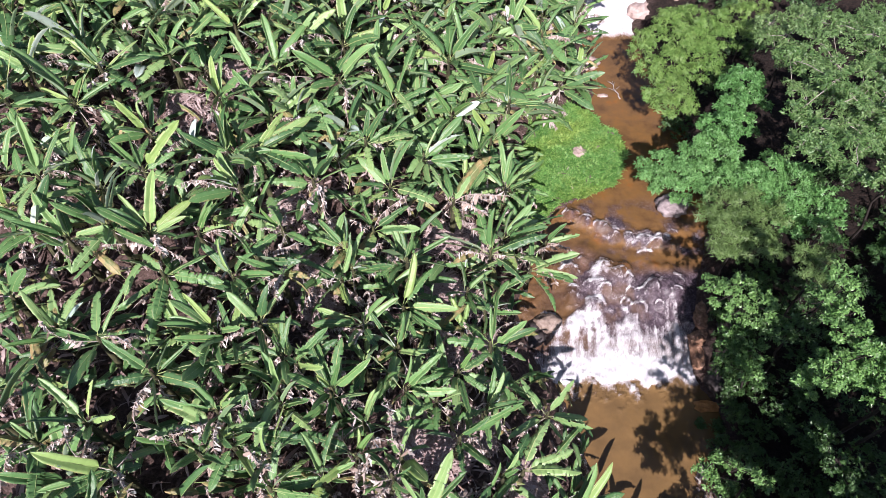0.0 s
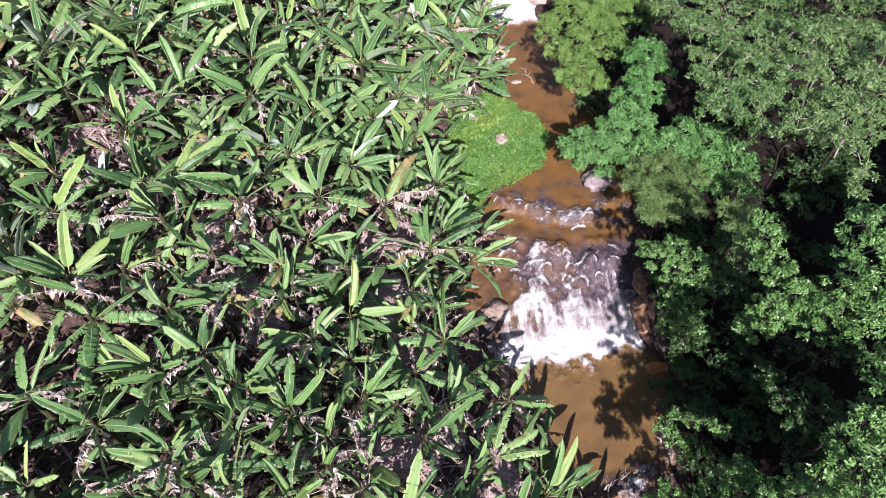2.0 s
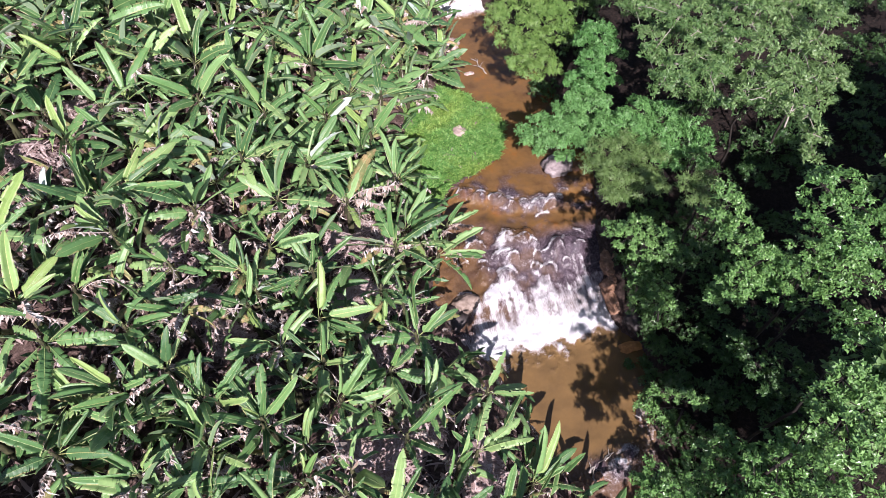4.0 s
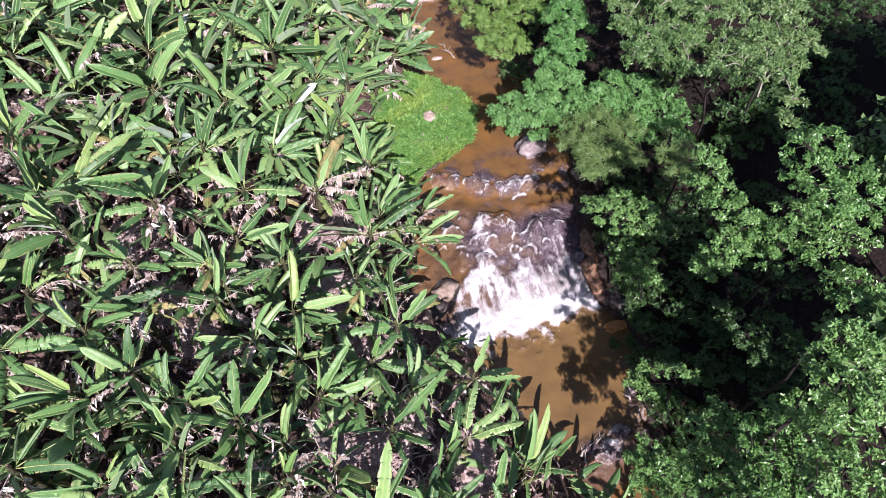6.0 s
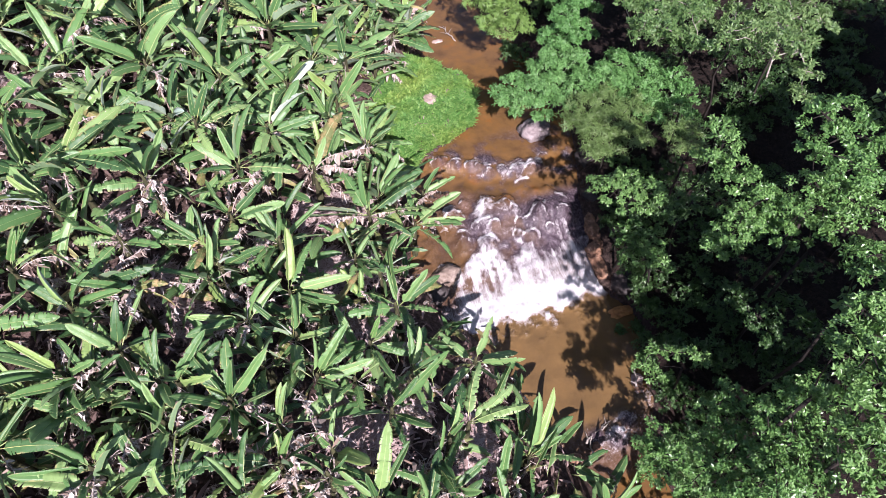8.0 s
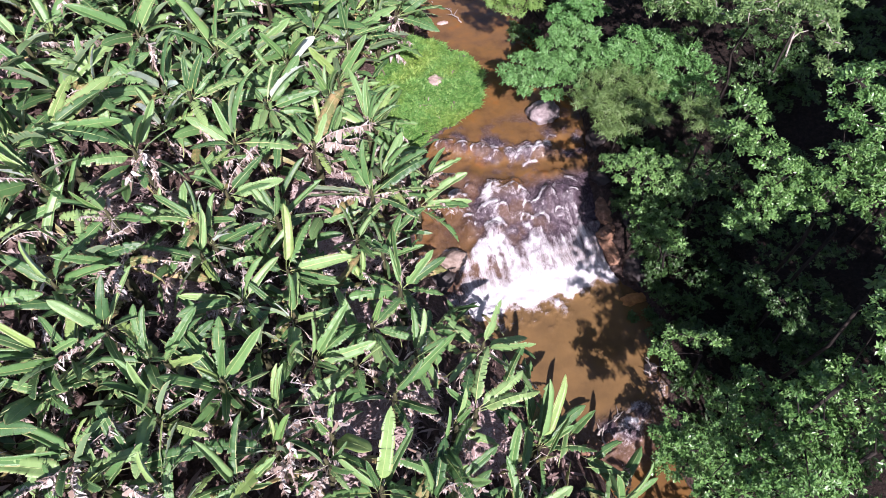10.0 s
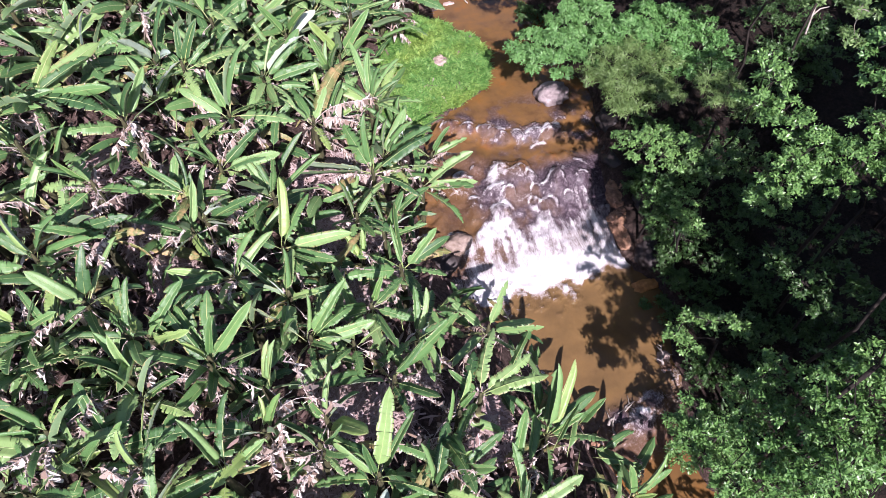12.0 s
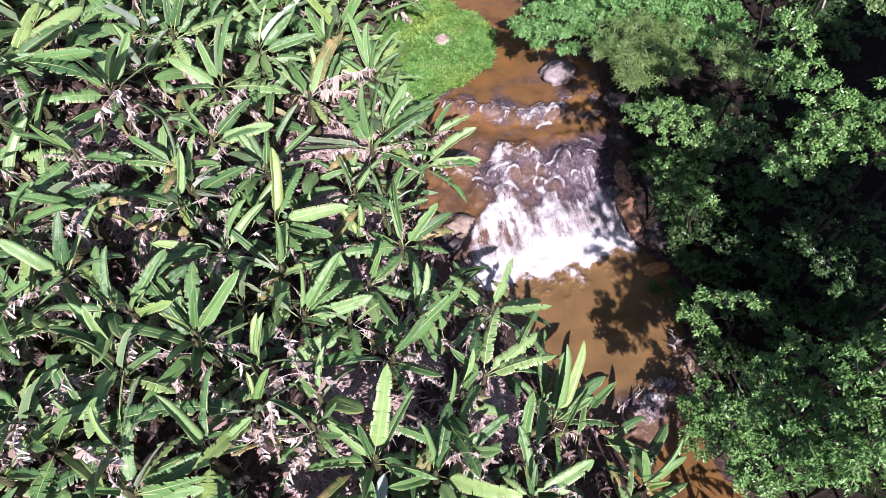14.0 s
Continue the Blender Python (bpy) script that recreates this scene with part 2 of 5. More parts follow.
# pale pink of bare soil in sun, the brightness put into the colour
HEAP = dry_material("lit_soil_heap", [(0.0, (0.26, 0.18, 0.165)), (0.5, (0.47, 0.365, 0.34)), (1.0, (0.7, 0.6, 0.58))])
STEM = bark_material("banana_pseudostem", (0.02, 0.02, 0.012), (0.085, 0.085, 0.04))
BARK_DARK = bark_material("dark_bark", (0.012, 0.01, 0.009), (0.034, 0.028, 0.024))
BARK_PALE = bark_material("pale_bark", (0.20, 0.17, 0.145), (0.46, 0.42, 0.38))
FOL_EMERALD = foliage_material("emerald_leaves", (0.04, 0.12, 0.033), (0.092, 0.246, 0.064), (0.19, 0.375, 0.124))
FOL_BRIGHT = foliage_material("yellow_green_leaves", (0.07, 0.165, 0.03), (0.145, 0.285, 0.062), (0.28, 0.41, 0.12), 0.35)
FOL_GREY = foliage_material("grey_green_leaves", (0.04, 0.105, 0.034), (0.098, 0.195, 0.058), (0.2, 0.305, 0.115))
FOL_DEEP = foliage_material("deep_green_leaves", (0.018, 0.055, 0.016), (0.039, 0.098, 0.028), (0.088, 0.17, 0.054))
FOL_SHINY = foliage_material("shiny_green_leaves", (0.03, 0.092, 0.026), (0.085, 0.205, 0.052), (0.2, 0.36, 0.11), 0.16, 0.33)
FOL_OLIVE = foliage_material("olive_feathery_leaves", (0.06, 0.12, 0.03), (0.12, 0.205, 0.06), (0.19, 0.29, 0.10))
GRASS = herb_material()


# ---------------------------------------------------------------- the lie of the land
BANK_Y = [-30, -6, 0, 2.7, 4.1, 5.7, 6.4, 7.8, 9.2, 10.3, 11.2, 12.2, 13.5, 15, 17.5, 18.9, 19.5, 20.4, 22.3, 23.7, 24.2, 25.7, 26.9, 28.9, 30.4, 33, 37, 60]
BANK_L = [8.0, 8.0, 7.7, 7.2, 6.8, 6.4, 6.1, 5.7, 5.4, 5.0, 4.2, 4.0, 3.4, 3.8, 5.0, 5.5, 6.7, 8.5, 9.2, 9.2, 8.1, 7.6, 8.5, 8.3, 8.0, 8.7, 8.8, 9.0]
BANK_R = [10.8, 10.6, 10.2, 9.1, 9.2, 10.0, 10.1, 10.7, 11.3, 10.7, 10.4, 10.5, 10.8, 11.2, 12.2, 12.5, 12.4, 12.2, 12.2, 12.6, 12.6, 12.4, 12.0, 11.6, 11.4, 11.2, 13.8, 15.0]


def left_bank(y):
    return np.interp(y, BANK_Y, BANK_L)


def hill_foot(y):
    """Foot of the planted slope; the grassy spit lies between it and the water."""
    return np.minimum(left_bank(y), np.interp(y, [16.0, 17, 19, 21, 23, 25, 26.4, 27], [9, 4.4, 3.7, 4.0, 4.8, 5.8, 7.2, 9]))


def right_bank(y):
    return np.interp(y, BANK_Y, BANK_R)


def flow_y(x, y):
    """Distance up the stream: the ledges run slantwise on the left."""
    return y - 0.5 * np.clip(8.6 - x, 0, 3.5) * smooth(13.0, 17.0, y)


def water_level(x, y):
    s = flow_y(x, y)
    return np.interp(s, [-30, 4.0, 4.6, 5.6, 10.2, 10.7, 12.3, 12.9, 14.4, 15.4, 16.6, 17.5, 32.0, 33.2, 37.0, 60],
                     [-1.75, -1.7, -1.65, -1.42, -1.4, -1.36, -0.92, -0.72, -0.42, -0.22, -0.2, 0.0, 0.0, 0.6, 2.2, 2.6])


def ground(x, y):
    x, y = np.asarray(x, float), np.asarray(y, float)
    w = water_level(x, y)
    dl, dr = left_bank(y) - x, x - right_bank(y)
    into = np.maximum(dl, dr)
    bed = w - 0.5 + 0.0 * x
    hill = hill_foot(y) - x
    rise_l = 0.1 * smooth(0, 0.5, dl) + 1.1 * smooth(0, 1.3, hill) + 0.5 * np.clip(hill - 1.0, 0, 8.5) + 0.14 * np.clip(hill - 9.5, 0, 25)
    rise_r = 0.8 * smooth(0, 0.9, dr) + 0.16 * np.clip(dr - 0.8, 0, 30)
    soft = smooth(-0.25, 0.35, into)
    rough = (fractal(x * 0.45, y * 0.45, 3) - 0.5) * 0.7 + (fractal(x * 1.7, y * 1.7, 8) - 0.5) * 0.25
    bank = w + np.where(dl > dr, rise_l, rise_r) + rough * smooth(0.1, 1.5, into)
    far = np.hypot(x, y - 10)
    bank = np.where(far > 60, np.minimum(bank, 8.0), bank)
    return bed * (1 - soft) + bank * soft


def ground_at(x, y):
    return float(ground(np.array([x]), np.array([y]))[0])


def sheet(xs, ys, zfun):
    X, Y = np.meshgrid(xs, ys)
    Z = zfun(X, Y)
    verts = np.stack([X.ravel(), Y.ravel(), Z.ravel()], 1)
    n, m = len(xs), len(ys)
    i = np.arange(n * m).reshape(m, n)
    faces = np.stack([i[:-1, :-1].ravel(), i[:-1, 1:].ravel(), i[1:, 1:].ravel(), i[1:, :-1].ravel()], 1)
    return X, Y, verts.tolist(), faces.tolist()


far_steps = [70, 110, 180, 300, 600, 1200, 2500]
xs = np.array([-v for v in far_steps[::-1]] + list(np.arange(-48, 52, 0.5)) + far_steps)
ys = np.array([-v for v in far_steps[::-1]] + list(np.arange(-30, 56, 0.5)) + far_steps)
lx, ly, v, f = sheet(xs, ys, ground)
me = mesh_of("ground", v, f, [SOIL])
# mask of the shade-darkened floor beyond the right bank
point_values(me, "shaded_humus", smooth(-0.2, 1.2, lx - right_bank(ly)).ravel())
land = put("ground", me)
tagged(land, "reddish-brown soil slope strewn with dry leaf litter", "ground", kind="structure")

# the stream, one sheet from the far fall to the lower run
GX, GY = np.meshgrid(np.arange(2.4, 14.6, 0.07), np.arange(-8, 37.5, 0.07))


# rock domes under the thin water (x, y, radius, height)
DOMES = [(7.55, 15.05, 0.95, 0.5), (10.2, 14.55, 0.85, 0.45), (9.25, 14.5, 0.42, 0.38), (6.7, 13.75, 0.5, 0.35), (8.6, 13.6, 0.4, 0.15), (5.7, 15.4, 0.5, 0.2), (6.0, 12.9, 0.6, 0.2),
         (6.08, 18.5, 0.4, 0.24), (6.75, 18.2, 0.32, 0.2), (7.44, 17.75, 0.42, 0.2), (7.95, 17.45, 0.34, 0.22), (8.6, 17.2, 0.3, 0.2), (9.3, 17.0, 0.4, 0.18), (10.15, 16.95, 0.5, 0.2),
         (6.6, 16.7, 0.4, 0.12), (7.4, 16.3, 0.35, 0.1), (9.3, 16.1, 0.5, 0.1), (4.6, 13.0, 0.5, 0.12), (8.3, 4.9, 0.5, 0.25), (9.0, 5.4, 0.4, 0.25), (7.6, 5.2, 0.4, 0.2), (10.0, 6.0, 0.4, 0.2)]

dome_rng = random.Random(23)
for _ in range(26):
    sx = dome_rng.uniform(5.6, 10.4)
    DOMES.append((sx, dome_rng.uniform(13.3, 15.7) + 0.5 * max(8.6 - sx, 0) * 0.4, dome_rng.uniform(0.2, 0.42), dome_rng.uniform(0.1, 0.24)))
for _ in range(12):
    sx = dome_rng.uniform(5.9, 10.6)
    DOMES.append((sx, 17.0 + 0.5 * max(8.6 - sx, 0) + dome_rng.uniform(-0.35, 0.35), dome_rng.uniform(0.16, 0.3), dome_rng.uniform(0.08, 0.16)))


def stream_fields(x, y):
    z = water_level(x, y)
    bend = (fractal(x * 0.9, y * 0.9, 71) - 0.5)
    s = flow_y(x, y) + bend * 0.5
    lump = fractal(x * 1.6, y * 1.4, 21)
    fine = fractal(x * 5.0, y * 5.0, 33)
    veil = fractal(x * 5.5, y * 0.7, 30, 5)
    wisp = fractal(x * 11.0, y * 1.6, 36, 4)
    ledge = smooth(12.0, 12.9, s) * (1 - smooth(15.0, 15.8, s))
    rapid = smooth(16.1, 16.7, s) * (1 - smooth(17.6, 18.3, s))
    brink = np.interp(x, [4, 5.5, 7, 8.3, 10.3], [12.0, 12.6, 12.7, 13.0, 13.3])
    face = smooth(10.3, 10.9, s + (lump - 0.5) * 1.2) * (1 - smooth(-0.9, 0.7, s - brink - (veil - 0.5) * 0.35 - (fine - 0.5) * 1.1 - (lump - 0.5) * 0.6))
    boil = smooth(9.6, 10.9, s + (fine - 0.5) * 1.3 + (lump - 0.5) * 1.6) * (1 - smooth(11.0, 11.8, s))
    lower = smooth(3.4, 4.3, s) * (1 - smooth(5.2, 6.0, s))
    far = smooth(31.8, 32.6, s)
    z = z + (fractal(x * 2.2, y * 2.2, 40) - 0.5) * 0.04
    crown, stone = 0.0 * x, 0.0 * x
    for cx, cy, r, h in DOMES:
        d = np.hypot(x - cx, y - cy) / r + (lump - 0.5) * 0.5
        z = z + h * np.exp(-d * d * 1.4)
        upstream = smooth(-0.1, 0.7, (y - cy) / r)
        ring = np.exp(-((d - 0.85) / 0.2) ** 2) * (0.25 + 0.75 * upstream)
        cap = 0.6 * np.exp(-((d - 0.4) / 0.4) ** 2) * upstream
        crown = np.maximum(crown, np.maximum(ring, cap) * (0.3 + 0.7 * smooth(0.38, 0.6, fine)))
        stone = np.maximum(stone, 1 - smooth(0.55, 1.05, d))
    z = z + (lump - 0.5) * (0.3 * ledge + 0.2 * rapid + 0.2 * face + 0.3 * lower + 0.5 * far)
    z = z + (fine - 0.5) * (0.2 * boil + 0.13 * face + 0.1 * ledge + 0.12 * rapid + 0.15 * far)
    side = smooth(4.3, 5.2, x)
    thread = smooth(0.5, 0.64, veil) * (0.5 + 0.7 * smooth(0.4, 0.6, wisp))
    still = np.exp(-((x - 4.6) / 1.0) ** 2 - ((y - 14.3) / 0.9) ** 2)
    spill = np.exp(-((x - 10.1) / 0.55) ** 2 - ((y - 6.0) / 0.6) ** 2) + 0.4 * np.exp(-((x - 7.4) / 0.7) ** 2 - ((y - 4.8) / 0.45) ** 2) + 0.8 * np.exp(-((x - 8.7) / 0.6) ** 2 - ((y - 5.3) / 0.5) ** 2)
    left = 1 - smooth(8.2, 9.4, x)
    froth = np.exp(-((x - 6.8) / 1.3) ** 2 - ((y - 13.1) / 0.7) ** 2)
    foam = (face * (0.72 + 0.3 * smooth(0.36, 0.6, veil) + 0.2 * (1 - smooth(11.2, 12.6, s))) * (0.6 + 0.4 * side)
            + froth * (0.2 + 0.35 * smooth(0.4, 0.6, lump))
            + boil * 0.62 * side * (1 - smooth(8.4, 10.4, x)) + boil * 0.3
            + ledge * (0.08 + 0.36 * thread * (1 - smooth(13.2, 14.4, s)) + 0.24 * smooth(0.42, 0.6, lump) * left + 0.1 * left)
            + crown * (ledge * (1.0 + 0.5 * left) + rapid * 1.05 + lower * 0.5)
            + rapid * (0.2 + 0.3 * smooth(0.42, 0.6, lump)) + lower * (0.1 + 0.3 * smooth(0.45, 0.65, lump)) + 0.7 * spill * smooth(0.3, 0.6, fine) + far * 1.15)
    foam = foam * (1 - 0.8 * still)
    rock = np.clip(ledge * (0.55 + 0.45 * np.maximum(smooth(0.35, 0.5, lump), smooth(8.2, 9.4, x))) + rapid * (0.5 * stone + 0.6 * smooth(0.42, 0.58, lump)) + face * 0.6 + lower * (0.45 + 0.5 * stone)
                   + 0.5 * smooth(0.58, 0.7, lump) * smooth(15.0, 16.0, s) * (1 - smooth(18.5, 20.0, s)), 0, 1)
    rock = rock * (1 - 0.85 * np.exp(-((x - 7.7) / 0.7) ** 2 - ((y - 15.5) / 0.5) ** 2)) * (1 - 0.8 * ledge * (1 - smooth(5.4, 6.4, x)))
    fall = np.clip(face + 0.5 * ledge * (1 - smooth(13.2, 14.2, s)) + far, 0, 1)
    return z, np.clip(foam, 0, 1.3), rock, fall


zz, foam_v, rock_v, fall_v = stream_fields(GX, GY)
inside = (GX > left_bank(GY) - 1.0) & (GX < right_bank(GY) + 1.0)
idx = -np.ones(GX.shape, int)
quad = inside[:-1, :-1] & inside[:-1, 1:] & inside[1:, 1:] & inside[1:, :-1]
used = np.zeros(GX.shape, bool)
for a, b in ((0, 0), (0, 1), (1, 1), (1, 0)):
    used[a:used.shape[0] - 1 + a, b:used.shape[1] - 1 + b] |= quad
idx[used] = np.arange(used.sum())
verts = np.stack([GX[used], GY[used], zz[used]], 1).tolist()
faces = np.stack([idx[:-1, :-1][quad], idx[:-1, 1:][quad], idx[1:, 1:][quad], idx[1:, :-1][quad]], 1).tolist()
me = mesh_of("water", verts, faces, [WATER])
point_values(me, "foam", foam_v[used])
point_values(me, "rock", rock_v[used])
point_values(me, "fall", fall_v[used])
point_values(me, "silt", (smooth(4.0, 5.5, GY) * (1 - smooth(10.5, 12.0, GY)))[used])
tagged(put("water", me), "muddy brown stream breaking white over low rock ledges", "water", kind="structure")


# ---------------------------------------------------------------- rocks
def boulder(name, x, y, z, size, material, label, seed, category="rock", squash=(1, 1, 0.7), turn=0.0, group=""):
    bm = bmesh.new()
    bmesh.ops.create_icosphere(bm, subdivisions=4, radius=1)
    for vert in bm.verts:
        p = vert.co.copy()
        q = p * 1.3 + Vector((seed * 3.1, seed * 1.7, 0))
        k = 1 + 0.36 * noise.noise(q) + 0.2 * noise.noise(q * 2.7) + 0.12 * noise.noise(q * 6) + 0.05 * noise.noise(q * 14)
        vert.co = Vector((p.x * squash[0], p.y * squash[1], p.z * squash[2])) * k * size
    me = bpy.data.meshes.new(name)
    bm.to_mesh(me)
    bm.free()
    me.materials.append(material)
    me.polygons.foreach_set("use_smooth", np.ones(len(me.polygons), dtype=bool))
    ob = put(name, me, m=pose(x, y, z, 0, 0, turn))
    return tagged(ob, label, category, group)


boulder("boulder", 10.95, 18.95, 0.05, 0.72, ROCK_GREY, "grey weathered boulder at the water's edge under a shrub", 1, squash=(1, 0.9, 0.75))
boulder("boulder", 4.55, 12.95, -0.55, 0.5, ROCK_WET, "round brown boulder washed over by muddy water beside the fall", 2, squash=(1.1, 0.8, 0.6))
boulder("boulder", 3.9, 12.6, -0.9, 0.6, ROCK_SHADED, "wet boulder on the bank beside the fall, in the shade-darkened rock colour", 14)
boulder("rock_ledge", 11.2, 13.1, -0.35, 0.62, ROCK_RED, "rusty brown rock ledge beside the waterfall", 3, squash=(0.6, 0.9, 0.35))
boulder("rock_ledge", 10.75, 11.6, -0.75, 0.62, ROCK_RED, "rusty brown rock ledge beside the waterfall", 4, squash=(0.45, 1.1, 0.32))
for k, (x, y, z, r) in enumerate([(11.35, 13.5, -0.3, 0.3), (11.15, 12.75, -0.4, 0.26), (10.85, 12.2, -0.5, 0.34), (11.05, 12.35, -0.35, 0.2), (10.7, 11.2, -0.85, 0.24), (11.6, 13.3, -0.1, 0.22)]):
    boulder("rock", x, y, z, r, ROCK_RED, "jagged rusty rock on the bank beside the waterfall", 40 + k, squash=(0.9, 1.1, 0.7), turn=50 * k, group="rusty bank rocks")
for k, (x, y, z, r) in enumerate([(6.45, 4.7, -1.2, 0.22), (6.75, 4.55, -1.35, 0.18), (7.45, 4.85, -1.45, 0.2), (9.95, 6.35, -1.3, 0.2)]):
    boulder("rock", x, y, z, r, ROCK_RED, "rusty brown rock at the lip of the pool", 50 + k, squash=(1.2, 0.8, 0.6), turn=40 * k, group="rocks at the lip of the pool")
boulder("rock", 10.95, 9.55, -1.38, 0.42, ROCK_ORANGE, "orange-brown rock just above the pool's surface", 5, squash=(1.2, 0.6, 0.4))
boulder("rock", 10.05, 6.7, -1.38, 0.24, ROCK_PALE, "pale pinkish rock at the pool's edge", 6)
boulder("rock", 9.95, 6.2, -1.4, 0.22, ROCK_PALE, "pale pinkish rock at the pool's edge", 7)
boulder("rock_ledge", 12.1, 33.6, 0.7, 0.9, ROCK_PALE, "pale pinkish rock beside the far fall", 8, squash=(1.2, 0.8, 0.6))
boulder("rock_ledge", 14.1, 34.6, 1.6, 1.2, ROCK_PALE, "pale pinkish rock beside the far fall", 9, squash=(1.1, 0.8, 0.5))
boulder("rock", 8.1, 29.6, 0.1, 0.75, ROCK_PALE, "flat pale rock on the bank below the bananas", 10, squash=(1.1, 0.7, 0.45))
boulder("rock", 8.2, 31.8, 0.2, 0.6, ROCK_RED, "brown rock on the bank below the bananas", 11, squash=(1, 0.8, 0.5))
boulder("rock", 8.75, 26.95, 0.0, 0.22, ROCK_PALE, "small pale stone lying in the stream", 12, squash=(1.4, 0.6, 0.4))
# rocks of the shaded bank, the shade painted in as near-black stone
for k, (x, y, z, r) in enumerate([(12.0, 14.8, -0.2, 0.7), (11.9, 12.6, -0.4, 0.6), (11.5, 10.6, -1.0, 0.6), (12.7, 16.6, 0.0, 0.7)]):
    boulder("bank_rock", x, y, z, r, ROCK_SHADED, "wet rock of the shaded bank, darkened in colour to carry the shade", 20 + k, squash=(0.9, 1.2, 0.8), group="dark bank rocks")


# ---------------------------------------------------------------- banana plants
def banana_leaf(seed, length, width, rise, bend, fold, tears, top, under, strips=13, whole=False):
    """One leaf with stalk and midrib, from the origin along +x; rise and bend in degrees; torn along the side veins."""
    rng = random.Random(seed)
    if tears > 0.3 and not whole:
        strips = 26
    stalk = 0.14
    steps = 22
    pts, dirs = [], []
    p = Vector((0, 0, 0))
    sway = rng.uniform(-0.14, 0.14)
    taper = 0.16 + 0.3 * ((seed * 0.37) % 1)
    for i in range(steps + 1):
        u = i / steps
        a = radians(rise - bend * (0.25 * u + 0.75 * u ** 1.8))
        yaw = sway * u * u
        d = Vector((math.cos(a) * math.cos(yaw), math.cos(a) * math.sin(yaw), math.sin(a)))
        pts.append(p.copy())
        dirs.append(d)
        p += d * (length / steps)
    verts, faces, index, uvs = [], [], [], []

    def frame_at(u):
        f = min(max(u, 0), 1) * steps
        i = min(int(f), steps - 1)
        k = f - i
        d = dirs[i].lerp(dirs[i + 1], k).normalized()
        side = Vector((-d.y, d.x, 0)).normalized()
        return pts[i].lerp(pts[i + 1], k), d, side, side.cross(d) * -1

    def half_width(u):
        v = (u - stalk) / (1 - stalk)
        return width * 1.08 * min(1.0, (max(v, 0) / 0.11)) ** 0.6 * (1 - taper * v) * max(0.0, 1 - max(0, (v - 0.74) / 0.26) ** 1.7) ** 0.75

    spots = [(k + (rng.uniform(-0.38, 0.38) if 0 < k < strips else 0)) / strips for k in range(strips + 1)]
    lop = rng.uniform(8, 20) * rng.choice((-1, 1))
    wave = rng.uniform(0, 6.28)
    limp = rng.choice((0, 0, 0, 1, -1)) if tears > 0.05 else 0
    for sgn in (1, -1):
        cuts = [0]
        for k in range(1, strips):
            if rng.random() < tears:
                cuts.append(k)
        cuts.append(strips)
        for g0, g1 in zip(cuts[:-1], cuts[1:]):
            drop = fold + lop * sgn - (62 if sgn == limp else 0) + rng.uniform(-1, 1) * (18 * tears * tears + 4)
            short = 1 - rng.random() * (0.03 + 0.05 * tears)
            if 0 < tears and rng.random() < 0.03 + 0.08 * tears:
                short *= rng.uniform(0.45, 0.8)
            gap = rng.uniform(0.0015, 0.005) * (1 + tears) if tears > 0 else 0.0
            base = len(verts)
            for k in range(g0, g1 + 1):
                u = stalk + (1 - stalk) * spots[k]
                c, d, side, up = frame_at(u)
                w = half_width(u)
                if k == strips:
                    w = width * 0.06
                w *= short * (1 + rng.uniform(-0.012, 0.012))
                for j, t in enumerate((0.0, 0.5, 1.0)):
                    ang = radians(drop * (0.92 + 0.16 * t) + 4 * math.sin(wave + 9 * u + sgn) * t)
                    slant = 0.16 * w * t
                    if t == 1.0 and k == g0 and g0 > 0:
                        slant += gap * 2
                    if t == 1.0 and k == g1 and g1 < strips:
                        slant -= gap * 2
                    pos = c + (side * sgn * math.cos(ang) + up * math.sin(ang)) * w * t + d * slant
                    verts.append(pos)
                    uvs.append((u, 0.5 + 0.5 * sgn * t))
            n = (g1 - g0 + 1) * 3
            for k in range(g0, g1 + 1):
                _, _, _, up = frame_at(stalk + (1 - stalk) * k / strips)
                for j in range(3):
                    verts.append(verts[base + (k - g0) * 3 + j] - up * 0.005)
                    uvs.append(uvs[base + (k - g0) * 3 + j])
            for k in range(g1 - g0):
                for j in range(2):
                    a = base + k * 3 + j
                    q = (a, a + 3, a + 4, a + 1)
                    r = tuple(i + n for i in q[::-1])
                    faces.append(q[::-1] if sgn > 0 else q)
                    index.append(0)
                    faces.append(r[::-1] if sgn > 0 else r)
                    index.append(1)
                a = base + k * 3 + 2
                q = (a, a + 3, a + 3 + n, a + n)
                faces.append(q[::-1] if sgn > 0 else q)
                index.append(1)
    blade_end = (len(verts), len(faces))
    rib_pts = [frame_at(i / 6)[0] + frame_at(i / 6)[3] * 0.004 for i in range(7)]
    rib_r = [0.017 * (1 - i / 6) ** 0.9 + 0.003 for i in range(7)]
    tv, tf = tube(rib_pts, rib_r, 3)
    base = len(verts)
    verts += tv
    uvs += [(0.3, 0.5)] * len(tv)
    for q in tf:
        faces.append(tuple(base + i for i in q))
        index.append(2)
    def made(name, lo, hi, mats, ids):
        me = mesh_of(name, verts[lo:hi[0]], [tuple(i - lo for i in q) for q in hi[1]], mats, ids)
        layer = me.uv_layers.new(name="UVMap")
        loops = np.zeros(len(me.loops), dtype=np.int32)
        me.loops.foreach_get("vertex_index", loops)
        layer.data.foreach_set("uv", np.array(uvs[lo:hi[0]], dtype=np.float32)[loops].ravel())
        return me

    if whole:
        return made("leaf", 0, (len(verts), faces), [top, under, RIB], index)
    nv, nf = blade_end
    return made("leaf", 0, (nv, faces[:nf]), [top, under], index[:nf]), made("midrib", nv, (len(verts), faces[nf:]), [RIB], None)


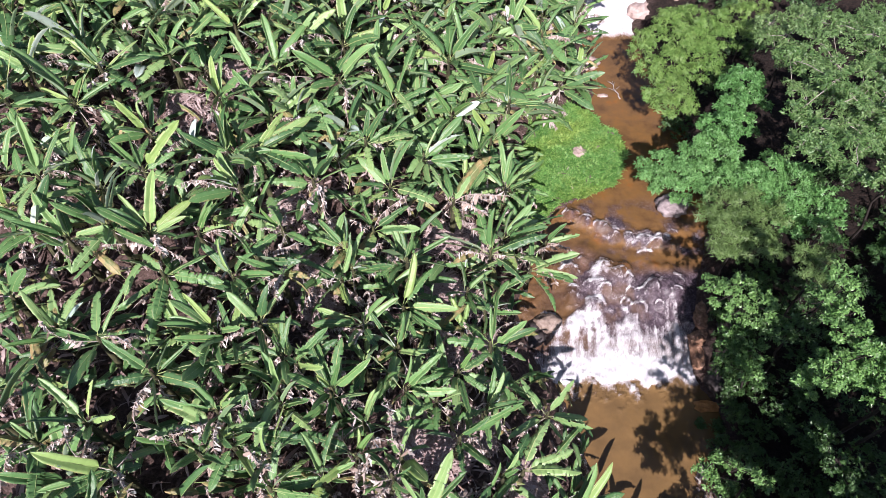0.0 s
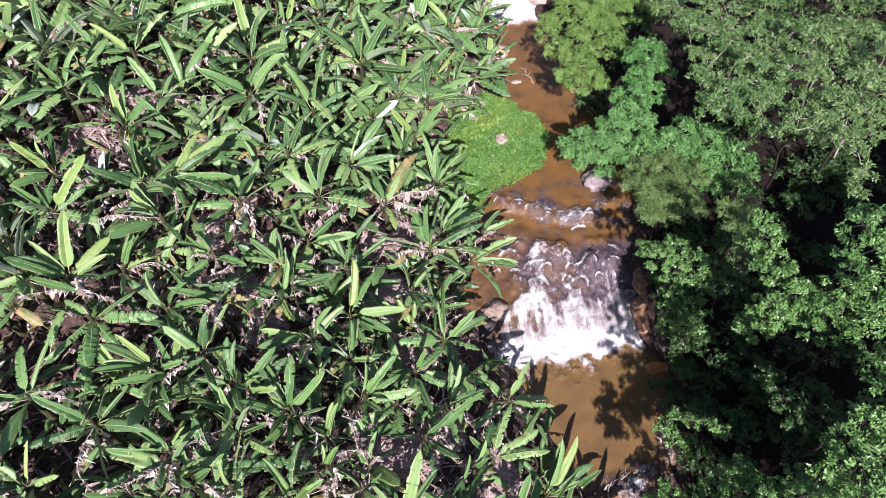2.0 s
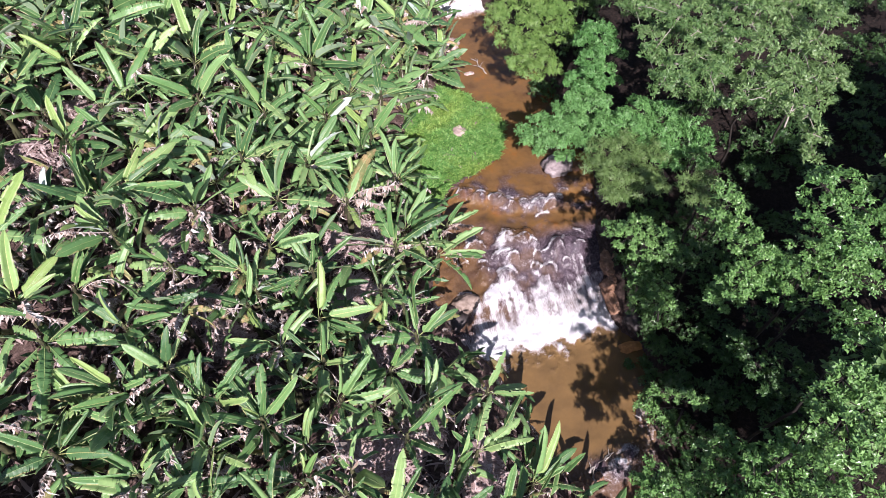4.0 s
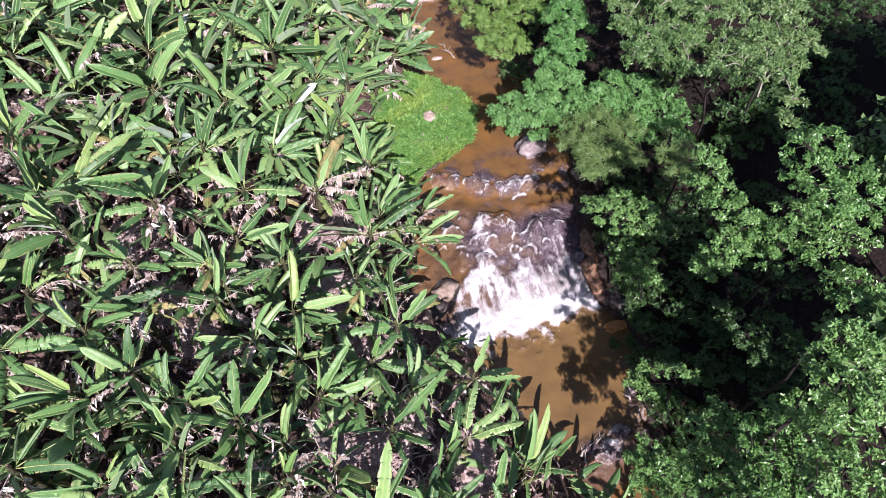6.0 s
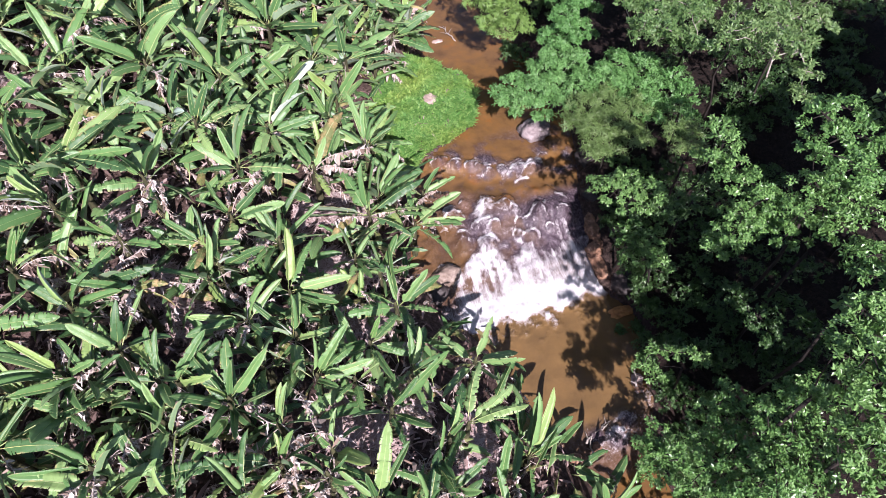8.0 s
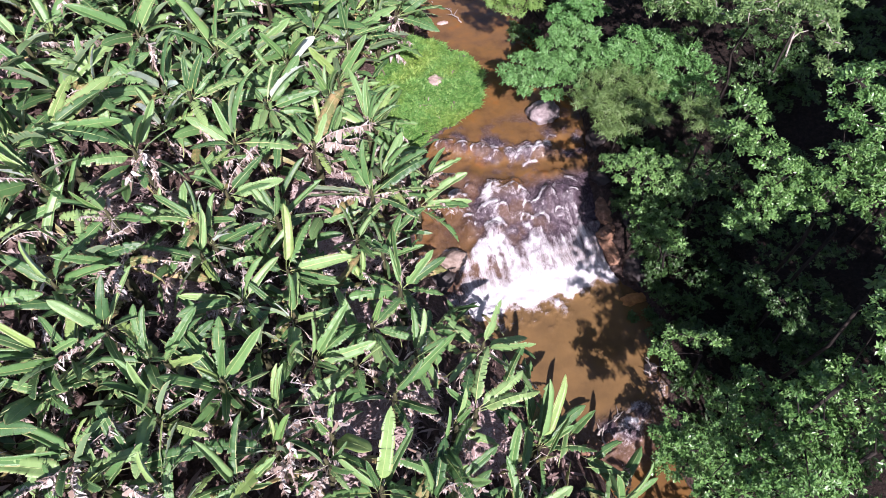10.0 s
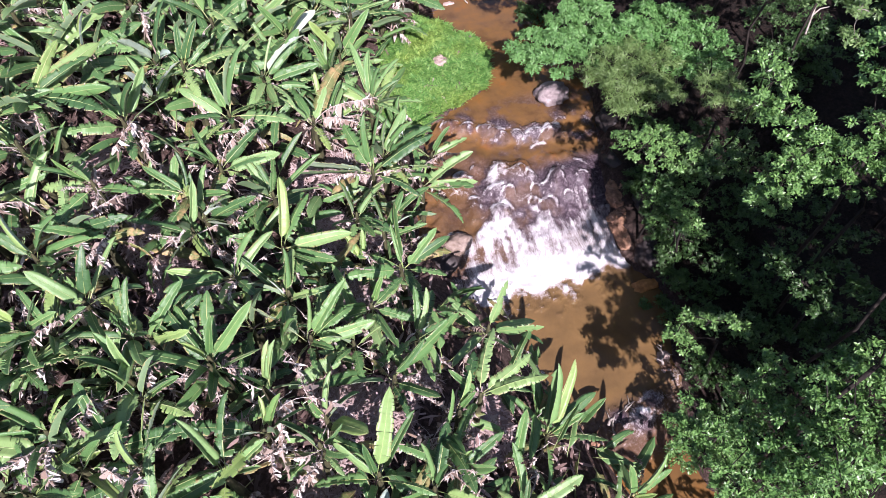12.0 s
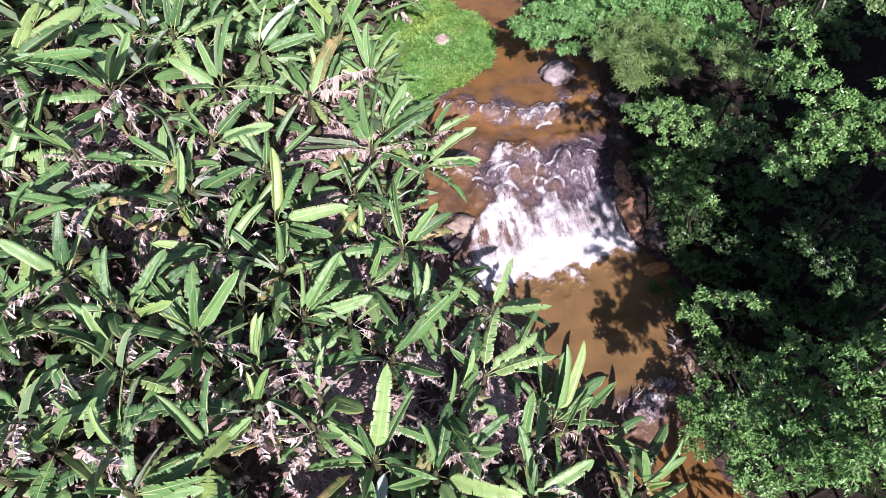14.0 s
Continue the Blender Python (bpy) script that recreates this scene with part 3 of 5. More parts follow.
def dry_leaf(seed, length, rise, bend):
    """A withered leaf: a bent midrib with shrivelled strips hanging from it."""
    rng = random.Random(seed)
    pts, p = [], Vector((0, 0, 0))
    for i in range(13):
        u = i / 12
        a, yaw = radians(rise - bend * (0.25 * u + 0.75 * u ** 1.8)), 0.6 * math.sin(seed + 3.5 * u)
        pts.append(p.copy())
        p += Vector((math.cos(a) * math.cos(yaw), math.cos(a) * math.sin(yaw), math.sin(a))) * (length / 12)
    verts, faces = tube(pts, [0.011 * (1 - i / 12) + 0.003 for i in range(13)], 4)
    clumps = [0.25 + 0.75 * rng.random() for _ in range(9)]
    for i in range(76):
        u = min(max(rng.choice(clumps) + rng.gauss(0, 0.035), 0.15), 1.0)
        f = min(u * 12, 11.99)
        c = pts[int(f)].lerp(pts[min(int(f) + 1, 12)], f - int(f))
        d = (pts[min(int(f) + 1, 12)] - pts[int(f)]).normalized()
        side = Vector((-d.y, d.x, 0)).normalized() * rng.choice((-1, 1))
        go = side * rng.uniform(-0.2, 0.6) + d * rng.uniform(-0.3, 0.9) + Vector((0, 0, -1)) * rng.uniform(0.1, 1.4)
        go.normalize()
        ln, wd = rng.uniform(0.06, 0.2) * rng.choice((1, 1, 2.1)), rng.uniform(0.008, 0.026) * rng.choice((1, 1.4, 3.0))
        across = go.cross(Vector((rng.uniform(-1, 1), rng.uniform(-1, 1), rng.uniform(-1, 1)))).normalized()
        base = len(verts)
        for j, w in enumerate((0.5, 1.0, 0.35)):
            m = c + go * ln * j / 2 + Vector((rng.uniform(-1, 1), rng.uniform(-1, 1), rng.uniform(-1, 0.3))) * 0.035 * j
            tw = across.lerp(go.cross(across), 0.35 * j * rng.uniform(-1, 1))
            verts += [m - tw * wd * w, m + tw * wd * w]
        faces += [(base, base + 1, base + 3, base + 2), (base + 2, base + 3, base + 5, base + 4)]
    return mesh_of("dry_leaf", verts, faces, [DRY_LEAF], shade=False)


# (rise, bend, fold, tears) of each form; fold: how far the halves stand up (down: minus)
FORMS = {
    "young": [(82, 8, 46, 0.0), (75, 12, 40, 0.0), (68, 18, 34, 0.0)],
    "high": [(78, 20, 38, 0.05), (70, 24, 32, 0.15), (62, 30, 36, 0.3), (55, 34, 28, 0.5)],
    "mid": [(53, 18, 36, 0.08), (46, 24, 30, 0.35), (41, 28, 32, 0.55), (36, 26, 24, 0.15), (31, 38, 10, 0.7)],
    "low": [(28, 16, 30, 0.15), (23, 26, 18, 0.6), (17, 22, 26, 0.32), (10, 34, -4, 0.8)],
    "torn": [(30, 44, -14, 0.75), (20, 50, -24, 0.9), (12, 56, -20, 0.8)],
    "turned": [(58, 40, 20, 0.0), (40, 50, 14, 0.1), (70, 30, 30, 0.0)],
    "old": [(40, 60, -14, 0.6), (18, 66, -26, 0.75), (2, 70, -34, 0.8), (-14, 62, -34, 0.8)],
    "dry": [(44, 60, -62, 1.0), (20, 80, -66, 1.0), (-5, 84, -70, 1.0), (-28, 58, -70, 1.0), (-45, 40, -72, 1.0)],
}
LEAF_LEN = {"young": 2.1, "high": 2.45, "mid": 2.55, "low": 2.5, "torn": 2.4, "old": 2.3, "dry": 1.9, "turned": 1.9}
LEAF_WIDE = {"young": 0.23, "high": 0.265, "mid": 0.275, "low": 0.28, "torn": 0.29, "old": 0.25, "turned": 0.26, "dry": 0.16}
LEAF_SKIN = {"young": (LEAF_YOUNG, LEAF_UNDER), "turned": (LEAF_WAXY, LEAF_TOP), "old": (LEAF_OLD, LEAF_OLD)}
LEAVES = {kind: [banana_leaf(31 * i + 7 * len(kind), LEAF_LEN[kind], LEAF_WIDE[kind], *form, *LEAF_SKIN.get(kind, (LEAF_TOP, LEAF_UNDER)))
                 if kind != "dry" else dry_leaf(i + 3, LEAF_LEN[kind], *form[:2]) for i, form in enumerate(forms + forms)] for kind, forms in FORMS.items()}
# the same leaves with the midrib in one mesh, for the plants far up the slope
FAR_LEAVES = {kind: [banana_leaf(31 * i + 7 * len(kind), LEAF_LEN[kind], LEAF_WIDE[kind], *form, *LEAF_SKIN.get(kind, (LEAF_TOP, LEAF_UNDER)), 10, True)
                     if kind != "dry" else LEAVES["dry"][i] for i, form in enumerate(forms + forms)] for kind, forms in FORMS.items()}


def stem_mesh(seed, height):
    rng = random.Random(seed)
    lean = (rng.uniform(-0.1, 0.1), rng.uniform(-0.1, 0.1))
    pts = [(lean[0] * u * u, lean[1] * u * u, height * u) for u in (-0.1, 0, 0.2, 0.45, 0.7, 0.9, 1.0, 1.08)]
    rad = [0.14, 0.125, 0.11, 0.095, 0.08, 0.068, 0.055, 0.025]
    vs, fs = tube(pts, rad, 9)
    for k in range(5):
        t = rng.uniform(0, 6.28)
        z0 = rng.uniform(0.1, 0.6) * height
        a, b = len(vs), 0.17
        c, s = math.cos(t), math.sin(t)
        vs += [Vector((c * 0.1 - s * 0.06, s * 0.1 + c * 0.06, z0 + 0.5)), Vector((c * 0.1 + s * 0.06, s * 0.1 - c * 0.06, z0 + 0.5)),
               Vector((c * b + s * 0.05, s * b - c * 0.05, z0)), Vector((c * b - s * 0.05, s * b + c * 0.05, z0))]
        fs.append((a, a + 1, a + 2, a + 3))
    return mesh_of("pseudostem", vs, fs, [STEM])


STEM_H = 2.0
STEMS = [stem_mesh(80 + i, STEM_H) for i in range(4)]
PLACED = []
# open ground between the plants (x, y, radius)
CLEAR = [(-0.8, 7.1, 0.8), (1.5, 15.6, 0.9), (0.1, 15.1, 0.9), (1.1, 12.8, 0.6), (0.2, 13.2, 0.6), (1.4, 7.3, 0.6), (4.4, 12.8, 1.5), (4.6, 14.4, 1.2), (-5.0, 12.4, 0.6), (5.2, 17.2, 1.0), (4.0, 10.2, 0.7),
         (-0.2, 11.9, 0.6), (-0.6, 6.1, 0.9), (0.2, 6.0, 0.9), (0.4, 9.8, 0.6), (1.4, 10.3, 0.6), (2.7, 5.0, 0.9), (-4.1, 10.5, 0.6), (-1.5, 4.4, 0.9), (-5.5, 13.9, 0.6), (-8.4, 19.9, 0.9), (-9.8, 17.9, 0.9), (0.7, 14.3, 0.6), (-7.2, 24.0, 0.9)]


def is_open(x, y):
    return any((x - a) ** 2 + (y - b) ** 2 < c * c for a, b, c in CLEAR)


BANANA_LABELS = ["green banana plant with broad arching leaves on the soil slope",
                 "banana plant with wind-torn green leaves and dry hanging ones",
                 "young banana plant with upright pale green leaves"]


def banana(x, y, top, leaves, seed, dry=2, label=0, fine=True):
    """A plant whose crown stands at height top; leaves: (kind, azimuth in degrees, length in metres, form)."""
    rng = random.Random(seed)
    g = ground_at(x, y)
    h = max(top - g, 0.7)
    PLACED.append((x, y))
    root = new("banana_plant")
    root.location = (x, y, g - 0.05)
    tagged(root, BANANA_LABELS[label], "banana plant", "banana plantation")
    k = h / STEM_H
    put("pseudostem", rng.choice(STEMS), root, Matrix.Rotation(rng.uniform(0, 6.28), 4, "Z") @ Matrix.Diagonal((0.75 + 0.25 * k, 0.75 + 0.25 * k, k, 1)))
    spread = list(leaves)
    for i in range((9 if 8 < y < 18 else 7) - len(spread)):
        az = rng.uniform(0, 360)
        if not is_open(x + math.cos(radians(az)), y + math.sin(radians(az))):
            spread.append((rng.choice(("low", "low", "mid", "mid", "high")), az, rng.uniform(1.2, 1.8), rng.randrange(10)))
    for kind, az, length, form in spread:
        s = length / LEAF_LEN[kind]
        z = h + 0.02 - (0.0 if kind in ("young", "high") else rng.uniform(0.05, 0.2))
        shape = (LEAVES if fine else FAR_LEAVES)[kind][form % len(LEAVES[kind])]
        leaf = put("dry_leaf" if kind == "dry" else "leaf", shape[0] if isinstance(shape, tuple) else shape, root,
            Matrix.Translation((0.05 * math.cos(radians(az)), 0.05 * math.sin(radians(az)), z)) @ Matrix.Rotation(radians(az), 4, "Z")
            @ Matrix.Rotation(radians(rng.uniform(-34, 34)), 4, "X") @ Matrix.Diagonal((s, s * rng.uniform(0.86, 1.1), s, 1)))
        if isinstance(shape, tuple):
            put("midrib", shape[1], leaf)
    for i in range(dry + (2 if -7.5 < x < -1.5 and 7 < y < 15.5 else 1 if y < 17 else 0)):
        az = rng.uniform(0, 360)
        s = rng.uniform(0.7, 1.1)
        put("dry_leaf", rng.choice(LEAVES["dry"]), root,
            Matrix.Translation((0, 0, h - rng.uniform(0.0, 0.4))) @ Matrix.Rotation(radians(az), 4, "Z") @ Matrix.Diagonal((s, s, s, 1)),
            "shrivelled tan dry leaf")
    return root


def random_leaves(rng, vigour=1.0):
    out, az = [], rng.uniform(0, 360)
    kinds = ["young"] * rng.choice((0, 1)) + ["high"] * rng.choice((1, 2, 3)) + ["mid"] * rng.choice((2, 3)) + ["low"] * rng.choice((3, 3, 4)) + ["torn"] * rng.choice((0, 0, 1))
    if rng.random() < 0.35:
        kinds.append("old")
    if rng.random() < 0.16:
        kinds.append("turned")
    for kind in kinds:
        out.append((kind, az % 360, vigour * LEAF_LEN[kind] * rng.uniform(0.54, 0.82), rng.randrange(12)))
        az += 137.5 + rng.uniform(-25, 25)
    return out


# plants whose leaves stand out one by one: (kind, azimuth, length, form)
banana(-6.49, 15.12, 7.75, [("mid", 60, 1.65, 2), ("low", 40, 2.25, 2), ("low", 352, 2.05, 2), ("low", 332, 2.00, 3), ("torn", 304, 1.60, 0), ("mid", 264, 1.30, 0)], 1, 1, 1)
banana(-4.53, 14.58, 6.76, [("high", 80, 1.55, 2), ("high", 20, 1.65, 0), ("low", 12, 1.25, 0), ("young", 160, 1.30, 2), ("torn", 188, 1.65, 0), ("low", 276, 1.25, 3)], 2, 2, 1)
banana(-2.89, 16.68, 6.63, [("low", 116, 1.15, 0), ("high", 72, 1.20, 1), ("mid", 28, 1.15, 2), ("low", 156, 1.20, 3), ("low", 224, 1.20, 1), ("low", 20, 1.90, 3), ("low", 284, 1.40, 3)], 3, 1, 0)
banana(-1.97, 15.26, 5.71, [("high", 80, 1.40, 1), ("high", 12, 2.15, 1), ("low", 12, 1.50, 3), ("mid", 152, 1.70, 3), ("low", 180, 1.30, 1), ("low", 220, 1.30, 3), ("low", 340, 1.95, 3)], 4, 2, 0)
banana(-0.76, 17.03, 5.43, [("mid", 52, 1.35, 0), ("mid", 24, 1.60, 2), ("high", 344, 2.00, 3), ("low", 356, 1.85, 1), ("torn", 304, 1.60, 2), ("low", 248, 1.25, 2), ("mid", 108, 1.20, 3)], 5, 1, 1)
banana(0.39, 15.54, 4.57, [("old", 52, 2.60, 0), ("dry", 20, 2.55, 0), ("dry", 340, 2.10, 0), ("dry", 124, 1.15, 1), ("low", 284, 1.30, 3), ("mid", 56, 1.25, 1)], 6, 2, 1)
banana(2.58, 16.79, 3.82, [("high", 56, 1.65, 2), ("mid", 356, 1.20, 1), ("mid", 108, 2.20, 0), ("high", 28, 1.70, 3), ("low", 112, 1.15, 2), ("low", 316, 1.15, 3)], 7, 2, 0)
banana(1.87, 13.87, 3.45, [("high", 64, 1.95, 0), ("mid", 40, 2.00, 0), ("torn", 104, 2.30, 0), ("mid", 8, 2.35, 4), ("torn", 320, 1.80, 2), ("low", 172, 2.35, 2), ("low", 164, 2.25, 2), ("low", 352, 2.35, 3), ("mid", 116, 1.25, 0)], 8, 2, 1)
banana(3.62, 14.33, 1.61, [("mid", 352, 2.30, 1), ("low", 348, 2.00, 2), ("low", 328, 1.90, 1), ("torn", 296, 2.20, 1), ("torn", 240, 1.15, 1), ("young", 116, 0.80, 0), ("dry", 272, 1.15, 1), ("low", 184, 1.20, 2)], 9, 2, 1)
banana(4.40, 15.76, 1.53, [("high", 32, 1.30, 2), ("low", 32, 1.15, 3)], 10, 2, 2)
banana(0.89, 11.95, 3.67, [("young", 156, 1.25, 1), ("mid", 340, 0.80, 0), ("mid", 220, 1.15, 1), ("low", 252, 1.20, 3), ("low", 56, 1.15, 3)], 11, 1, 0)
banana(1.66, 11.30, 3.41, [("young", 172, 1.30, 0), ("low", 252, 1.15, 0), ("mid", 184, 0.80, 0), ("high", 300, 1.20, 1)], 12, 1, 2)
banana(-1.32, 10.64, 4.78, [("high", 100, 1.90, 2), ("mid", 44, 1.75, 4), ("mid", 12, 1.15, 4), ("low", 356, 1.90, 2), ("torn", 140, 1.20, 2), ("torn", 284, 1.35, 0), ("low", 296, 1.35, 1)], 13, 2, 1)
banana(-1.30, 12.53, 4.78, [("low", 28, 1.85, 0), ("mid", 80, 1.35, 2), ("low", 328, 1.70, 0), ("low", 216, 1.15, 1), ("mid", 108, 1.25, 1)], 14, 1, 0)
banana(-2.50, 13.54, 5.38, [("young", 108, 0.85, 2), ("mid", 36, 1.55, 2), ("mid", 344, 1.35, 4), ("torn", 324, 1.15, 2), ("high", 168, 1.20, 2), ("low", 272, 1.15, 3)], 15, 2, 1)
banana(-3.09, 11.58, 5.64, [("mid", 76, 1.35, 0), ("mid", 352, 1.20, 3), ("high", 64, 1.40, 3), ("high", 316, 1.15, 3), ("mid", 308, 1.20, 3)], 16, 2, 0)
banana(-3.34, 12.41, 5.79, [("torn", 176, 1.40, 0), ("low", 144, 1.30, 3), ("high", 144, 1.15, 0), ("low", 108, 1.15, 3), ("old", 248, 1.15, 0)], 17, 2, 1)
banana(-5.30, 12.36, 6.86, [("young", 116, 1.15, 0), ("high", 180, 1.25, 2), ("dry", 128, 1.85, 1), ("dry", 124, 1.35, 4), ("dry", 212, 0.80, 0)], 18, 1, 1)
banana(-5.99, 11.29, 6.67, [("torn", 132, 1.35, 2), ("mid", 248, 1.25, 2), ("low", 296, 1.15, 1), ("dry", 264, 1.20, 2), ("torn", 328, 1.20, 0)], 19, 2, 1)
banana(-5.21, 10.82, 6.59, [("old", 344, 1.20, 0), ("old", 340, 1.25, 2), ("dry", 272, 1.15, 0), ("dry", 288, 1.15, 1)], 20, 2, 1)
banana(-6.68, 10.64, 6.61, [("mid", 300, 1.15, 4), ("low", 132, 0.85, 3), ("mid", 320, 1.50, 1), ("low", 336, 1.25, 0)], 21, 2, 2)
banana(-3.35, 11.09, 5.79, [("low", 244, 1.15, 1), ("low", 292, 1.15, 1), ("mid", 244, 1.20, 0), ("high", 276, 1.15, 1), ("dry", 188, 1.95, 2)], 22, 2, 1)
banana(-2.51, 9.47, 5.66, [("dry", 108, 1.60, 1), ("dry", 264, 1.20, 0), ("low", 292, 1.15, 1), ("high", 224, 0.80, 0), ("mid", 244, 1.35, 1)], 23, 1, 1)
banana(-1.43, 8.93, 4.99, [("mid", 116, 1.65, 0), ("high", 108, 1.25, 1), ("low", 4, 1.30, 0), ("mid", 332, 1.15, 1), ("high", 216, 1.15, 1), ("young", 180, 0.80, 1)], 24, 2, 0)
banana(-1.14, 7.47, 5.13, [("high", 52, 1.75, 3), ("high", 112, 1.15, 1), ("old", 248, 0.80, 0), ("mid", 308, 1.15, 1), ("torn", 276, 0.80, 0), ("mid", 160, 1.95, 2), ("low", 0, 1.65, 1), ("torn", 24, 1.35, 0), ("mid", 48, 1.65, 4)], 25, 1, 1)
banana(-0.11, 7.33, 4.58, [("young", 64, 0.80, 0), ("low", 16, 0.80, 0), ("low", 200, 1.85, 3), ("torn", 276, 1.15, 0), ("torn", 220, 0.80, 0), ("high", 212, 1.15, 1)], 26, 2, 1)
banana(0.54, 6.22, 4.46, [("high", 52, 1.30, 2), ("mid", 32, 2.3, 2), ("torn", 32, 1.40, 1), ("torn", 280, 1.15, 0), ("old", 108, 1.15, 2), ("mid", 324, 1.45, 3), ("mid", 216, 1.20, 0)], 27, 1, 1)
banana(1.48, 7.31, 3.99, [("high", 104, 1.35, 3), ("high", 292, 1.15, 0), ("high", 88, 1.35, 2)], 28, 1, 2)
banana(2.56, 5.47, 3.73, [("torn", 356, 1.80, 0), ("torn", 28, 1.70, 0), ("torn", 56, 1.80, 0), ("torn", 348, 1.35, 1), ("low", 232, 1.55, 1), ("high", 120, 1.15, 2)], 29, 1, 1)
banana(3.59, 7.55, 2.81, [("mid", 52, 1.55, 2), ("mid", 352, 1.65, 2), ("low", 348, 1.35, 2), ("old", 184, 0.80, 0), ("mid", 300, 1.15, 3), ("mid", 112, 1.45, 2)], 30, 2, 1)
banana(4.42, 4.70, 1.20, [("high", 93, 2.30, 1), ("mid", 76, 2.30, 0), ("low", 51, 1.90, 0), ("low", 16, 1.90, 2), ("mid", 4, 1.30, 1), ("torn", 330, 1.70, 0), ("old", 190, 1.50, 0), ("mid", 130, 1.70, 1), ("torn", 250, 1.40, 1), ("young", 100, 1.10, 0)], 31, 2, 1)
banana(0.78, 3.43, 4.48, [("torn", 80, 1.15, 1), ("low", 56, 1.45, 1), ("high", 164, 1.35, 2), ("high", 28, 1.00, 0), ("high", 124, 1.25, 1)], 33, 2, 1)
banana(-0.36, 3.90, 4.97, [("high", 84, 1.95, 3), ("low", 40, 1.60, 0), ("mid", 124, 1.25, 3), ("high", 108, 1.15, 0), ("low", 172, 1.30, 1), ("mid", 316, 1.35, 4), ("high", 316, 1.15, 3), ("high", 176, 0.95, 0), ("mid", 256, 1.25, 0)], 34, 2, 0)
banana(-1.34, 4.73, 5.33, [("high", 196, 1.30, 0), ("high", 356, 1.20, 1), ("torn", 216, 0.90, 0), ("torn", 296, 0.80, 0), ("old", 192, 1.65, 0), ("high", 56, 0.85, 1)], 35, 1, 1)
banana(-2.10, 6.12, 5.98, [("high", 28, 1.20, 1), ("high", 168, 0.80, 1), ("high", 40, 1.15, 1), ("mid", 312, 1.25, 0)], 36, 2, 2)
banana(-2.29, 5.21, 5.95, [("young", 20, 1.15, 2), ("high", 136, 0.80, 0), ("high", 252, 1.15, 0), ("mid", 344, 1.30, 0)], 37, 2, 2)
banana(-3.15, 4.56, 6.10, [("high", 60, 1.65, 3), ("low", 116, 1.25, 2), ("mid", 344, 1.20, 0), ("mid", 12, 1.15, 1), ("old", 184, 0.85, 3)], 38, 1, 1)
banana(-4.45, 4.16, 6.44, [("mid", 64, 1.20, 2), ("low", 44, 1.25, 3), ("mid", 8, 1.30, 0), ("high", 180, 0.80, 0)], 39, 2, 2)
banana(-4.56, 4.91, 6.44, [("mid", 68, 1.50, 3), ("torn", 152, 0.80, 2), ("high", 8, 1.20, 3), ("high", 68, 1.15, 0)], 40, 1, 1)
banana(-6.02, 5.68, 6.79, [("low", 64, 1.15, 3), ("high", 324, 1.30, 0), ("mid", 328, 1.25, 1)], 41, 2, 2)
banana(-6.32, 4.94, 6.88, [("torn", 40, 1.15, 0), ("mid", 348, 1.20, 2), ("mid", 320, 1.35, 1)], 42, 2, 1)
banana(-6.11, 6.12, 6.77, [("high", 32, 1.15, 3), ("low", 132, 0.80, 3), ("high", 40, 0.80, 3)], 43, 2, 2)
banana(-5.55, 5.29, 6.63, [("low", 308, 1.60, 0), ("dry", 192, 1.40, 2), ("torn", 348, 0.85, 0), ("old", 172, 1.15, 2)], 44, 1, 1)
banana(-5.05, 5.56, 6.63, [("high", 84, 0.85, 0), ("torn", 328, 0.80, 0), ("dry", 136, 1.15, 1), ("high", 28, 0.85, 1)], 45, 2, 1)
banana(-4.48, 6.34, 6.64, [("young", 176, 1.20, 0), ("high", 336, 1.15, 0), ("mid", 340, 1.15, 0), ("torn", 324, 1.30, 0), ("mid", 352, 1.15, 1)], 46, 1, 1)
banana(-4.54, 6.76, 6.73, [("high", 112, 1.20, 0), ("low", 104, 0.80, 3), ("mid", 340, 1.15, 0)], 47, 2, 2)
banana(-4.55, 7.79, 6.81, [("high", 80, 1.20, 3), ("low", 124, 0.90, 3), ("mid", 328, 1.15, 0), ("mid", 292, 1.30, 3)], 48, 1, 2)
banana(-5.45, 8.85, 6.83, [("old", 92, 1.85, 3), ("dry", 300, 1.35, 3), ("torn", 128, 1.15, 2)], 49, 2, 1)
banana(-4.28, 7.65, 6.67, [("high", 60, 1.50, 3), ("high", 8, 0.80, 2), ("dry", 308, 1.55, 0)], 50, 2, 1)
banana(-6.67, 8.58, 6.93, [("mid", 356, 1.15, 1), ("mid", 28, 0.80, 0)], 51, 1, 2)
banana(-6.62, 7.62, 6.95, [("low", 4, 1.35, 3), ("mid", 308, 1.15, 4)], 52, 2, 2)
banana(-6.17, 8.36, 6.77, [("mid", 356, 1.15, 1), ("mid", 312, 1.15, 3)], 53, 2, 2)
banana(-3.12, 6.92, 6.38, [("high", 84, 1.20, 0), ("mid", 256, 1.40, 0), ("high", 176, 0.90, 0), ("high", 52, 1.70, 2), ("mid", 316, 1.30, 1)], 54, 2, 0)
banana(-3.09, 6.76, 6.34, [("mid", 0, 1.15, 3), ("mid", 304, 1.20, 3)], 55, 1, 2)
banana(6.15, 2.55, 0.45, [("high", 112, 1.60, 0), ("high", 72, 1.70, 1), ("low", 12, 1.45, 2), ("young", 350, 0.90, 2), ("mid", 160, 1.50, 1), ("torn", 220, 1.30, 0), ("low", 300, 1.30, 0)], 56, 1, 0)
banana(2.67, 2.57, 3.58, [("high", 88, 0.80, 0), ("high", 32, 0.80, 1), ("torn", 124, 0.80, 2), ("high", 336, 1.15, 0)], 57, 2, 1)
